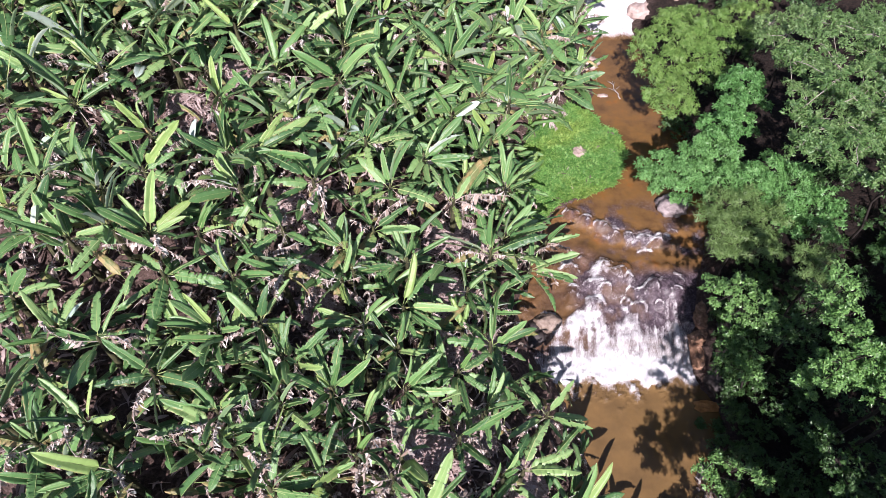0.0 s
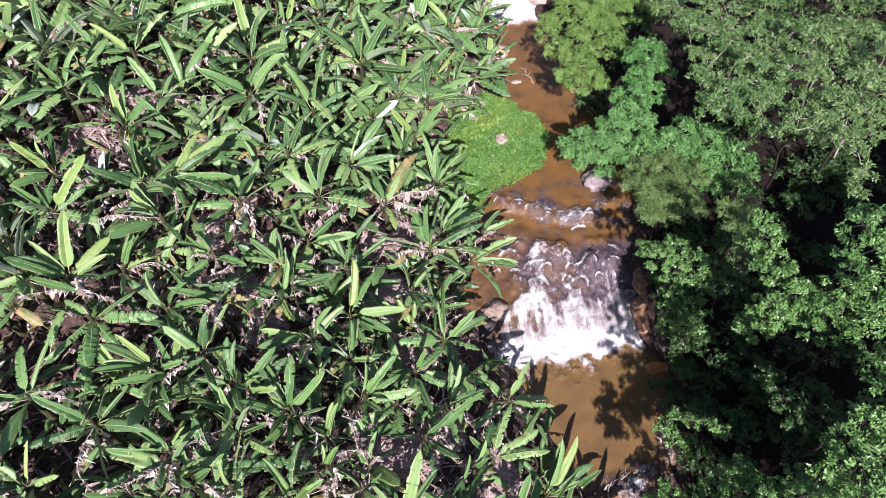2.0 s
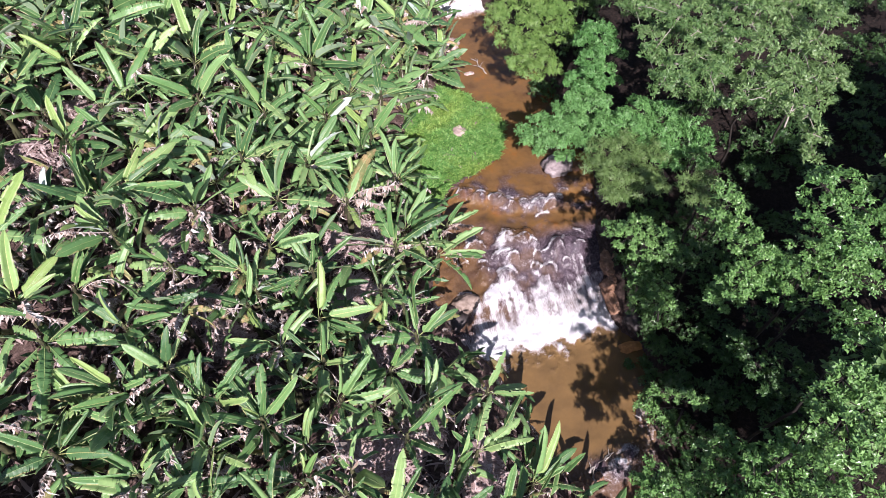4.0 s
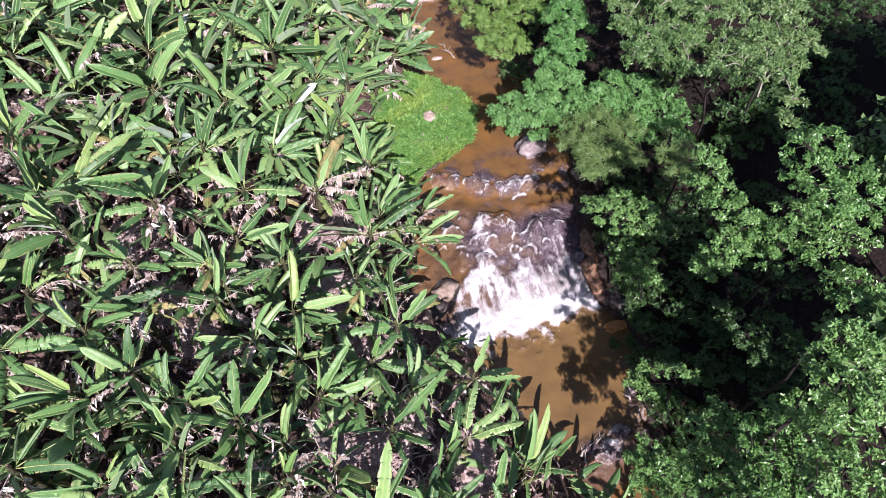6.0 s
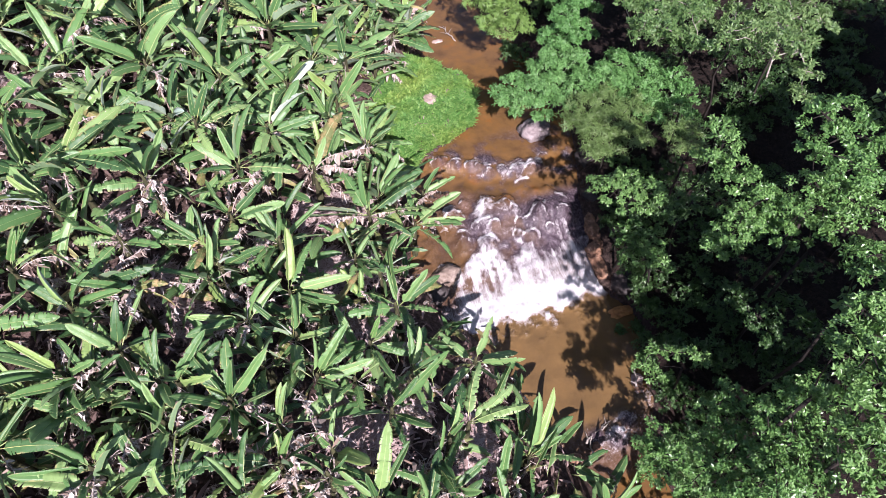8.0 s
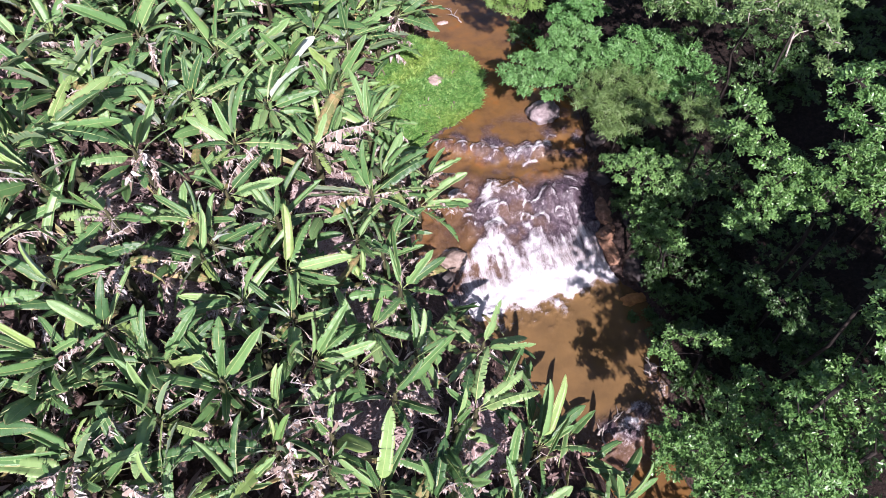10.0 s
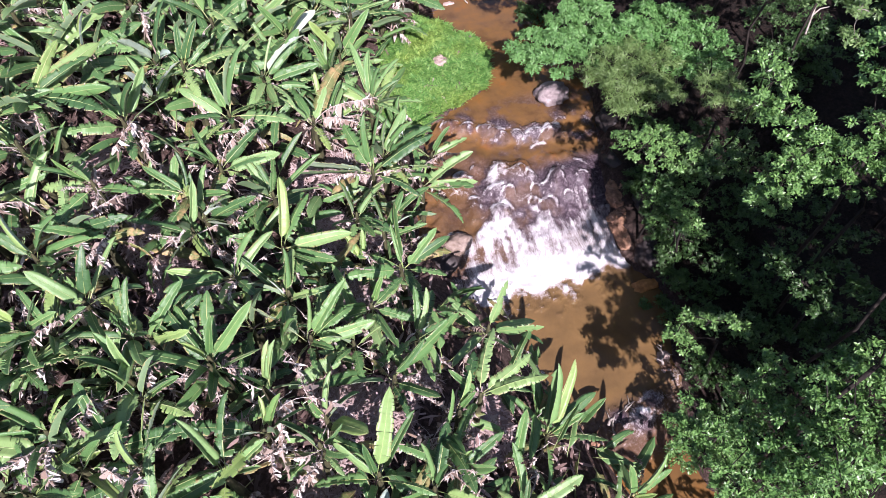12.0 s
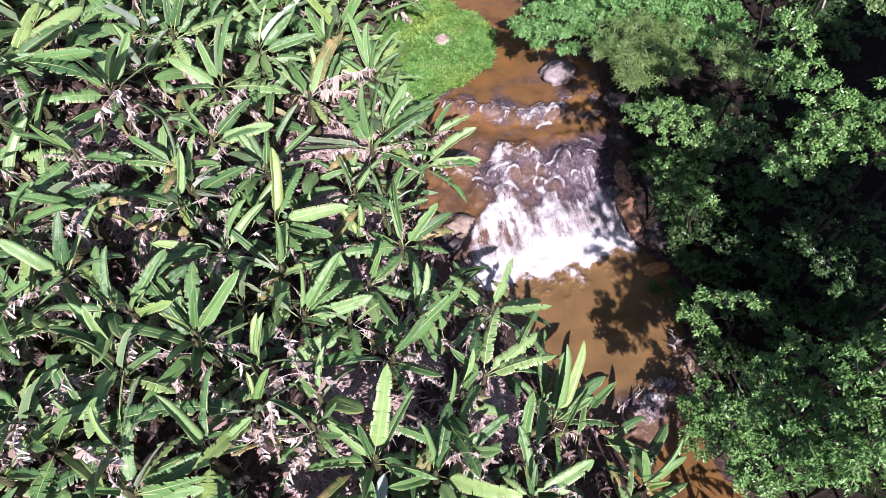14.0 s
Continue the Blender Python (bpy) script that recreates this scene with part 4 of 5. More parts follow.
banana(1.42, 3.78, 4.16, [("low", 16, 1.30, 1), ("high", 20, 0.85, 0), ("old", 236, 0.80, 0)], 58, 2, 1)
banana(1.34, 4.60, 4.18, [("high", 100, 1.15, 1), ("high", 316, 1.15, 0)], 59, 2, 2)
banana(1.89, 5.16, 3.94, [("high", 100, 1.15, 0), ("dry", 152, 1.25, 0), ("high", 24, 0.80, 1)], 60, 1, 1)
banana(1.79, 9.83, 3.57, [("low", 336, 1.25, 3), ("low", 20, 1.65, 2), ("mid", 28, 1.55, 1), ("mid", 72, 2.05, 3), ("torn", 180, 1.70, 0), ("torn", 136, 1.60, 2), ("low", 280, 1.25, 3)], 61, 2, 1)
banana(-1.10, 5.35, 5.37, [("high", 28, 1.15, 1), ("high", 96, 0.80, 0), ("torn", 132, 0.80, 2), ("high", 316, 1.20, 1)], 62, 2, 1)
banana(-13.05, 13.41, 8.28, [("mid", 76, 1.75, 0), ("high", 136, 2.00, 0), ("low", 56, 1.40, 3), ("low", 240, 1.20, 3), ("torn", 260, 1.65, 2), ("old", 212, 1.45, 0), ("low", 288, 1.25, 2)], 63, 2, 1)
banana(-12.79, 16.45, 8.75, [("young", 60, 1.15, 1), ("low", 40, 1.60, 0), ("low", 340, 2.15, 3), ("high", 168, 2.45, 1), ("low", 188, 1.20, 0)], 64, 2, 0)
banana(-12.41, 18.29, 8.74, [("high", 132, 1.25, 2), ("low", 12, 1.70, 2), ("mid", 48, 1.65, 3), ("low", 308, 1.15, 3)], 65, 2, 2)
banana(-9.33, 11.75, 7.41, [("mid", 124, 1.30, 2), ("high", 172, 1.45, 2), ("high", 92, 2.05, 2), ("mid", 356, 1.15, 3)], 66, 2, 2)
banana(-14.64, 17.70, 9.14, [("high", 108, 1.20, 0), ("low", 144, 1.25, 2), ("low", 348, 1.25, 2)], 67, 2, 2)
banana(-10.02, 13.96, 7.97, [("mid", 52, 2.15, 1), ("low", 160, 0.85, 3), ("low", 340, 1.75, 3), ("low", 120, 1.30, 2)], 68, 2, 2)
banana(-11.72, 11.38, 7.64, [("high", 168, 1.70, 1), ("mid", 252, 1.25, 1), ("low", 120, 1.25, 1), ("torn", 348, 1.15, 0), ("low", 20, 1.30, 2)], 69, 1, 1)
banana(-7.99, 7.02, 7.22, [("high", 156, 1.65, 3), ("mid", 36, 1.15, 0), ("mid", 272, 0.85, 0), ("torn", 200, 1.50, 0), ("low", 340, 1.50, 2), ("low", 12, 2.60, 3), ("low", 296, 1.65, 2), ("low", 48, 1.20, 0)], 70, 2, 1)
banana(-9.77, 7.93, 7.46, [("low", 192, 1.50, 0), ("mid", 164, 1.15, 3), ("torn", 12, 1.30, 1), ("mid", 288, 1.25, 4)], 71, 2, 1)
banana(-8.40, 4.42, 7.10, [("high", 148, 1.95, 1), ("low", 200, 1.65, 0), ("mid", 320, 1.25, 2), ("mid", 192, 0.85, 1), ("high", 52, 0.85, 1)], 72, 2, 0)
banana(-8.62, 10.45, 7.15, [("torn", 228, 1.75, 1), ("torn", 4, 0.80, 0), ("low", 352, 1.85, 3), ("low", 144, 1.15, 3), ("torn", 308, 1.50, 2), ("torn", 272, 2.30, 2), ("low", 276, 1.60, 3)], 73, 2, 1)
banana(-10.45, 5.04, 7.39, [("mid", 272, 1.15, 1), ("high", 36, 1.45, 1), ("high", 140, 0.80, 1), ("mid", 356, 1.20, 1)], 74, 2, 2)
banana(-9.25, 5.53, 7.50, [("mid", 76, 1.20, 0), ("low", 136, 1.15, 3), ("mid", 356, 1.15, 2)], 75, 2, 2)
banana(-6.94, 13.78, 7.34, [("mid", 220, 1.80, 3), ("high", 112, 1.20, 2), ("low", 352, 1.20, 0), ("low", 308, 1.20, 3)], 76, 2, 2)
banana(-7.91, 11.96, 7.20, [("young", 60, 1.15, 2), ("mid", 228, 1.15, 0), ("mid", 64, 1.25, 3), ("mid", 272, 1.15, 3)], 77, 1, 2)
banana(-4.11, 19.50, 7.22, [("high", 148, 2.10, 2), ("low", 44, 1.15, 3), ("low", 256, 1.30, 3), ("high", 24, 2.25, 2)], 78, 2, 2)
banana(-1.95, 19.45, 6.11, [("young", 132, 2.60, 2), ("high", 176, 1.70, 3), ("mid", 48, 2.50, 0), ("low", 288, 1.65, 3)], 79, 1, 2)
banana(-7.13, 18.83, 8.02, [("mid", 60, 1.15, 4), ("high", 136, 1.75, 3), ("low", 252, 1.30, 3), ("low", 320, 1.90, 3)], 80, 2, 2)
banana(-5.72, 21.09, 8.14, [("mid", 172, 1.50, 1), ("mid", 24, 1.80, 2), ("low", 300, 1.85, 3), ("low", 248, 1.40, 3)], 81, 2, 2)
banana(-9.88, 20.40, 8.63, [("mid", 48, 1.40, 3), ("mid", 144, 1.20, 2), ("low", 296, 1.80, 3), ("low", 20, 1.50, 3)], 82, 2, 2)
banana(-12.79, 20.88, 8.79, [("mid", 164, 1.15, 0), ("low", 32, 1.40, 0), ("low", 308, 1.65, 3), ("low", 272, 1.65, 3)], 83, 2, 2)
banana(-15.49, 20.54, 9.25, [("mid", 144, 1.15, 2), ("low", 44, 1.20, 2), ("low", 312, 1.65, 3)], 84, 1, 2)
banana(0.88, 23.61, 5.16, [("low", 132, 2.10, 0), ("high", 24, 1.80, 3), ("high", 116, 2.25, 1), ("low", 288, 2.35, 3), ("low", 192, 1.60, 3)], 85, 2, 0)
banana(2.95, 21.86, 4.02, [("high", 88, 1.80, 0), ("mid", 184, 1.55, 2), ("mid", 344, 2.40, 2), ("low", 232, 1.80, 3)], 86, 2, 2)
banana(5.76, 24.73, 2.62, [("mid", 0, 2.35, 2), ("mid", 344, 2.30, 3), ("low", 344, 2.05, 3), ("high", 28, 1.90, 3), ("low", 176, 1.60, 0), ("low", 316, 2.20, 3)], 87, 2, 0)
banana(4.83, 26.40, 4.38, [("high", 124, 1.70, 2), ("mid", 28, 1.85, 1), ("low", 348, 2.60, 3), ("low", 192, 1.75, 3), ("low", 296, 2.25, 3)], 88, 2, 0)
banana(1.70, 25.99, 5.60, [("low", 160, 1.55, 0), ("high", 4, 1.35, 3), ("low", 248, 2.20, 3)], 89, 2, 2)
banana(-1.15, 23.68, 6.31, [("low", 148, 1.60, 0), ("mid", 24, 1.60, 2), ("low", 256, 1.90, 3), ("low", 312, 1.55, 3)], 90, 2, 2)
banana(7.6, -1.5, 2.2, random_leaves(random.Random(77)), 977, 2, 0)

# big plants crowding the bank above the spit
for i, (x, y, z) in enumerate([(5.14, 28.95, 3.6), (6.52, 28.14, 2.8), (4.04, 25.89, 3.6), (6.9, 26.2, 1.7), (3.03, 22.38, 3.4), (2.3, 26.09, 4.6), (4.6, 23.74, 2.2), (7.3, 31.03, 2.2), (1.97, 23.0, 4.2)]):
    banana(x, y, z, random_leaves(random.Random(130 + i), 1.22), 1130 + i, 2, i % 2)

# the rest of the plantation, in uneven rows
def plant_rows(y, end, seed):
    rng = random.Random(seed)
    row = 0
    while y < end:
        x = hill_foot(y) - 0.9 - (0.8 if row % 2 else 0)
        while x > -(10.5 + 0.36 * y):
            px, py = x + rng.uniform(-0.5, 0.5), y + rng.uniform(-0.45, 0.45)
            x -= (1.5 if y < 19 else 1.4) * rng.uniform(0.85, 1.2)
            if (px > hill_foot(py) - (1.9 if py < 13 else 0.5) or (px < 3 and py > 31.5) or is_open(px, py)
                    or any((px - a) ** 2 + (py - b) ** 2 < (0.95 if py < 19 else 0.75) for a, b in PLACED)):
                continue
            g = ground_at(px, py)
            vigour = rng.uniform(0.75, 1.08)
            label = 2 if vigour < 0.8 else rng.choice((0, 1))
            banana(px, py, g + rng.uniform(1.2, 2.6) * vigour, [q for q in random_leaves(rng, vigour * (1.22 if py > 17 else 1.0)) if not is_open(px + math.cos(radians(q[1])), py + math.sin(radians(q[1])))], rng.random(), rng.choice((0, 1, 1, 2)), label, py < 26 and px > -13)
        y += 1.5 if y < 19 else 1.3
        row += 1


plant_rows(1.2, 37, 5)
plant_rows(-4.8, 0.4, 6)


# ---------------------------------------------------------------- suckers and low leaves between the plants
def undergrowth(count, seed):
    r = random.Random(seed)
    kinds = ["high", "mid", "mid", "mid", "low", "low", "low", "torn", "torn", "old", "old", "dry", "dry"]
    shapes = {}
    for kind in sorted(set(kinds)):
        for i, form in enumerate(FORMS[kind]):
            if kind == "dry":
                me = dry_leaf(50 + i, LEAF_LEN[kind], *form[:2])
                me.uv_layers.new(name="UVMap")
            else:
                me = banana_leaf(500 + 31 * i + 7 * len(kind), LEAF_LEN[kind], LEAF_WIDE[kind], *form, LEAF_TOP, LEAF_UNDER, 7, True)
            co = np.zeros(len(me.vertices) * 3, dtype=np.float32)
            me.vertices.foreach_get("co", co)
            uv = np.zeros(len(me.loops) * 2, dtype=np.float32)
            me.uv_layers[0].data.foreach_get("uv", uv)
            shapes[kind, i] = (co.reshape(-1, 3), [tuple(p.vertices) for p in me.polygons], [p.material_index for p in me.polygons], uv)
            bpy.data.meshes.remove(me)
    mats = [LEAF_TOP, LEAF_UNDER, RIB, LEAF_OLD, DRY_LEAF]
    slot = {"old": (3, 3, 2), "dry": (4, 4, 4)}
    verts, faces, index, uvs, tones, base = [], [], [], [], [], 0
    for _ in range(count):
        y = r.uniform(2, 36)
        x = hill_foot(y) - 0.5 - r.random() * (10.5 + 0.36 * y + hill_foot(y))
        if is_open(x, y) or (y < 17 and r.random() < 0.25):
            continue
        kind = r.choice(kinds)
        co, fs, ix, uv = shapes[kind, r.randrange(len(FORMS[kind]))]
        s = r.uniform(0.45, 0.75)
        m = np.array(Matrix.Rotation(r.uniform(0, 6.28), 3, "Z") @ Matrix.Rotation(r.uniform(-0.3, 0.3), 3, "X")) * s
        verts.append(co @ m.T + np.array([x, y, ground_at(x, y) + r.uniform(0.2, 1.5)]))
        faces += [tuple(i + base for i in f) for f in fs]
        index += [slot.get(kind, (0, 1, 2))[i] for i in ix]
        uvs.append(uv)
        tones.append(np.full(len(co), r.random() * 0.75))
        base += len(co)
    me = mesh_of("banana_undergrowth", np.concatenate(verts).tolist(), faces, mats, index)
    me.uv_layers.new(name="UVMap").data.foreach_set("uv", np.concatenate(uvs))
    point_values(me, "tone", np.concatenate(tones))
    return me


tagged(put("banana_undergrowth", undergrowth(2700, 17)), "low banana suckers and hanging dry leaves between the plants", "undergrowth", kind="stuff")


# ---------------------------------------------------------------- dry litter under the bananas
def litter(count, seed):
    r = np.random.RandomState(seed)
    verts, faces = [], []
    yy = r.uniform(0, 36, count)
    xx = left_bank(yy) - 0.3 - r.uniform(0, 1, count) ** 0.8 * 26
    zz = ground(xx, yy)
    for x, y, z in zip(xx, yy, zz):
        a, ln, wd = r.uniform(0, 6.28), r.uniform(0.2, 0.8), r.uniform(0.015, 0.06)
        c, s = math.cos(a), math.sin(a)
        b = len(verts)
        lift = r.uniform(0.0, 0.18)
        for i in range(4):
            u = i / 3 - 0.5
            w = wd * (1 - (2 * u) ** 2 * 0.8)
            cx, cy = x + c * ln * u, y + s * ln * u
            zc = z + 0.03 + lift * (1 - 4 * u * u) + r.uniform(0, 0.05)
            verts += [(cx - s * w, cy + c * w, zc + r.uniform(-0.02, 0.05)), (cx + s * w, cy - c * w, zc + r.uniform(-0.02, 0.05))]
        for i in range(3):
            k = b + 2 * i
            faces.append((k, k + 1, k + 3, k + 2))
    return mesh_of("dry_leaf_litter", verts, faces, [LITTER])


def heap(x, y, rx, ry, seed):
    """A low heap of dry stalks on the ground, standing in for a patch of sunlit bare soil."""
    r = np.random.RandomState(seed)
    verts, faces = [], []
    for i in range(420):
        a, q = r.uniform(0, 6.28), math.sqrt(r.uniform())
        px, py = x + rx * q * math.cos(a), y + ry * q * math.sin(a)
        z = ground_at(px, py) + 0.05 + 0.5 * (1 - q * q)
        t, ln, wd = r.uniform(0, 6.28), r.uniform(0.15, 0.4), r.uniform(0.008, 0.03)
        c, s, e = math.cos(t), math.sin(t), r.uniform(-0.08, 0.08)
        b = len(verts)
        verts += [(px - c * ln - s * wd, py - s * ln + c * wd, z - e), (px - c * ln + s * wd, py - s * ln - c * wd, z - e),
                  (px + s * wd, py - c * wd, z + 0.04), (px - s * wd, py + c * wd, z + 0.04), (px + c * ln, py + s * ln, z + e)]
        faces += [(b, b + 1, b + 2, b + 3), (b + 3, b + 2, b + 4)]
    ob = put("lit_soil_heap", mesh_of("lit_soil_heap", verts, faces, [HEAP], shade=False))
    return tagged(ob, "pinkish heap of dry stalks standing in for sunlit bare soil between the banana plants", "dry grass", kind="stuff")


# pale heaps where bare soil lies in the sun
for i, (x, y, rx, ry) in enumerate([(-0.8, 7.1, 0.75, 1.0), (1.5, 15.6, 1.0, 0.9), (0.1, 15.1, 0.9, 0.8), (1.1, 12.8, 0.8, 0.7), (0.2, 13.2, 0.8, 0.7), (1.4, 7.3, 0.7, 0.8), (3.1, 5.9, 0.6, 0.6), (-5.0, 12.4, 0.6, 0.9),
                                     (-0.2, 12.5, 0.85, 0.85), (-0.6, 6.4, 0.85, 0.85), (0.2, 6.3, 0.85, 0.85), (0.4, 10.3, 0.85, 0.85), (1.5, 10.8, 0.85, 0.85), (2.8, 5.2, 0.85, 0.85), (-4.3, 11.1, 0.85, 0.85), (-1.5, 4.6, 0.85, 0.85), (-5.7, 14.5, 0.85, 0.85), (-8.8, 20.9, 0.85, 0.85), (-10.3, 18.8, 0.85, 0.85), (-7.5, 25.1, 0.85, 0.85)]):
    heap(x, y, rx, ry, 90 + i)
tagged(put("dry_leaf_litter", litter(9000, 3)), "tan and pinkish dry banana leaves lying on the soil", "leaf litter", kind="stuff")


# ---------------------------------------------------------------- the grassy spit
SPIT = [(7.5, 25.8), (8.1, 24.3), (9.2, 23.8), (9.3, 22.3), (8.5, 20.4), (6.7, 19.4), (5.4, 18.9), (4.4, 17.6), (3.3, 17.0), (3.2, 19.0), (3.6, 21.0), (4.4, 23.8), (5.7, 25.5)]


def in_poly(x, y, poly):
    c = np.zeros(x.shape, bool)
    for (x0, y0), (x1, y1) in zip(poly, poly[1:] + poly[:1]):
        hit = ((y0 > y) != (y1 > y)) & (x < (x1 - x0) * (y - y0) / (y1 - y0 + 1e-9) + x0)
        c ^= hit
    return c


def spit_height(x, y):
    d = np.min([np.hypot(x - a, y - b) for a, b in SPIT], axis=0)
    return 0.05 + 0.35 * smooth(0, 1.6, d) + (fractal(x * 0.9, y * 0.9, 61) - 0.5) * 0.35 + (lattice(x * 3.2, y * 3.2, 62) - 0.5) * 0.28 * smooth(0, 0.8, d)


def grass(count, seed):
    r = np.random.RandomState(seed)
    x, y = r.uniform(2.8, 9.8, count), r.uniform(16.6, 26.2, count)
    wob = (fractal(x * 1.1, y * 1.1, 66) - 0.5) * 0.9
    keep = in_poly(x + wob, y + wob, SPIT) & (np.hypot((x - 6.8) / 0.42, (y - 22.1) / 0.42) > 1)
    x, y = x[keep], y[keep]
    z = np.maximum(spit_height(x, y), ground(x, y))
    n = len(x)
    a, ln, lean = r.uniform(0, 6.28, n), r.uniform(0.12, 0.28, n) * (0.1 + 2.0 * fractal(x * 1.8, y * 1.8, 67, 3)), r.uniform(0.5, 1.3, n)
    wd = r.uniform(0.022, 0.05, n)
    dx, dy = np.cos(a), np.sin(a)
    verts = np.zeros((n, 5, 3))
    for i, (u, w) in enumerate(((0.0, 1.0), (0.6, 0.8))):
        for j, sg in enumerate((-1, 1)):
            verts[:, 2 * i + j, 0] = x + dx * ln * lean * u * u - dy * wd * w * sg
            verts[:, 2 * i + j, 1] = y + dy * ln * lean * u * u + dx * wd * w * sg
            verts[:, 2 * i + j, 2] = z + ln * u * (1 - 0.25 * u * lean)
    verts[:, 4, 0], verts[:, 4, 1], verts[:, 4, 2] = x + dx * ln * lean, y + dy * ln * lean, z + ln * (1 - 0.35 * lean)
    b = np.arange(n) * 5
    faces = [(i, i + 1, i + 3, i + 2) for i in b] + [(i + 2, i + 3, i + 4) for i in b]
    return mesh_of("grass", verts.reshape(-1, 3).tolist(), faces, [GRASS], shade=False)


_, _, v, f = sheet(np.arange(2.6, 9.8, 0.15), np.arange(16.4, 26.4, 0.15), lambda a, b: np.where(in_poly(a, b, SPIT), spit_height(a, b) - 0.02, -0.4))
tagged(put("spit", mesh_of("spit", v, f, [SOIL])), "low earth spit reaching into the stream", "river spit", kind="structure")
tagged(put("grass", grass(60000, 9)), "dense bright green grass covering the spit", "grass", kind="stuff")
boulder("rock", 6.8, 22.15, 0.4, 0.46, ROCK_PALE, "pale stone lying bare in the middle of the grass", 13, squash=(1, 0.9, 0.45))


# ---------------------------------------------------------------- dead wood by the water
def dead_branch(x, y, z, length, turn, seed, thick, label):
    """A bent dead branch with side twigs, lying along its own x."""
    r = random.Random(seed)
    root = new("dead_branch")
    root.matrix_world = pose(x, y, z, 0, 0, turn)
    tagged(root, label, "branch", "dead wood")
    pts = [Vector((length * (i / 7 - 0.5), r.uniform(-0.06, 0.06) * length, 0.05 + r.uniform(-0.03, 0.05) * length)) for i in range(8)]
    vs, fs = tube(pts, [thick * (1 - 0.8 * i / 7) for i in range(8)], 6)
    put("limb", mesh_of("limb", vs, fs, [BARK_PALE]), root)
    for i in range(6):
        a = pts[r.randrange(1, 7)]
        d = Vector((r.uniform(0.2, 0.9), r.uniform(-1, 1), r.uniform(-0.1, 0.4))).normalized() * length * r.uniform(0.2, 0.42)
        vs, fs = tube([a, a + d * 0.5 + Vector((0, 0, 0.03)), a + d], [thick * 0.45, thick * 0.3, thick * 0.1], 5)
        put("twig", mesh_of("twig", vs, fs, [BARK_PALE]), root)


def snag(x, y, height, seed):
    """A bare pale stem still standing, with a broken side limb."""
    r = random.Random(seed)
    root = new("dead_tree")
    root.location = (x, y, ground_at(x, y) - 0.1)
    tagged(root, "bare bleached dead stem standing among the trees", "dead tree", "dead wood")
    pts = [Vector((r.uniform(-0.1, 0.1) * u, 0.5 * u * u + r.uniform(-0.08, 0.08), height * u)) for u in (0, 0.2, 0.4, 0.6, 0.8, 1.0)]
    vs, fs = tube(pts, [0.05, 0.048, 0.045, 0.042, 0.036, 0.028], 7)
    put("stem", mesh_of("stem", vs, fs, [BARK_PALE]), root)
    for a, sx in ((pts[4], 0.7), (pts[5], -0.5)):
        vs, fs = tube([a, a + Vector((sx * 0.5, 0.1, 0.15)), a + Vector((sx, 0.05, 0.2))], [0.04, 0.03, 0.015], 5)
        put("limb", mesh_of("limb", vs, fs, [BARK_PALE]), root)


snag(20.0, 15.7, 3.0, 1)
dead_branch(7.72, 5.35, -1.42, 1.3, 20, 1, 0.05, "pale tangled roots at the lip of the pool")
dead_branch(7.3, 5.1, -1.45, 1.0, 75, 2, 0.04, "pale tangled roots at the lip of the pool")
dead_branch(9.98, 6.75, -1.25, 0.8, 60, 3, 0.05, "broken tan branch at the pool's edge")
dead_branch(9.5, 27.3, 0.05, 1.4, 100, 4, 0.04, "bare grey branch stranded in the stream")


# ---------------------------------------------------------------- trees of the right bank
def leaf_cloud(centres, per, size, aspect, droop, rng):
    """Small pointed leaves in rosettes at the twig ends; centres: (n, 3) with outward normals (n, 3)."""
    pos, nor = centres
    n = len(pos) * per
    axis = np.repeat(nor, per, 0) * 0.7 + np.array([0, 0, 0.6]) + np.repeat(rng.normal(0, 0.35, pos.shape), per, 0)
    axis /= np.linalg.norm(axis, axis=1)[:, None]
    p = np.repeat(pos, per, 0) + rng.normal(0, size * 0.3, (n, 3))
    d = rng.normal(0, 1, (n, 3))
    d -= axis * np.sum(d * axis, 1)[:, None]
    d /= np.linalg.norm(d, axis=1)[:, None] + 1e-9
    d += axis * rng.uniform(-0.1, 0.7, (n, 1))
    d[:, 2] -= droop
    d /= np.linalg.norm(d, axis=1)[:, None]
    side = np.cross(d, axis + rng.normal(0, 0.3, (n, 3)))
    side /= np.linalg.norm(side, axis=1)[:, None] + 1e-9
    up = np.cross(side, d)
    ln = size * rng.uniform(0.7, 1.35, n)[:, None]
    w = ln * aspect
    v = np.stack([p, p + d * ln * 0.45 + side * w * 0.5 + up * w * 0.12, p + d * ln, p + d * ln * 0.45 - side * w * 0.5 + up * w * 0.12], 1)
    b = np.arange(n) * 4
    return v.reshape(-1, 3), np.stack([b, b + 1, b + 2, b + 3], 1)


TREE_KINDS = {
    "emerald": (FOL_EMERALD, 0.11, 0.44, 0.1, 11, "bushy tree with dense emerald leaves overhanging the stream"),
    "bright": (FOL_BRIGHT, 0.14, 0.26, 0.5, 12, "bushy tree with narrow yellow-green drooping leaves"),
    "grey": (FOL_GREY, 0.115, 0.44, 0.15, 9, "spreading tree with grey-green leaves and pale branches"),
    "deep": (FOL_DEEP, 0.10, 0.5, 0.1, 10, "broad-leaved tree with deep green leaf clusters on the shaded bank"),
    "shiny": (FOL_SHINY, 0.092, 0.5, 0.1, 9, "broad-leaved tree with small shiny green leaves over the stream"),
    "tall": (FOL_GREY, 0.24, 0.5, 0.15, 8, "unseen tall tree with grey-green leaves, added to shade the right bank"),
    "olive": (FOL_OLIVE, 0.16, 0.14, 0.25, 18, "small tree with fine feathery olive-green foliage"),
}


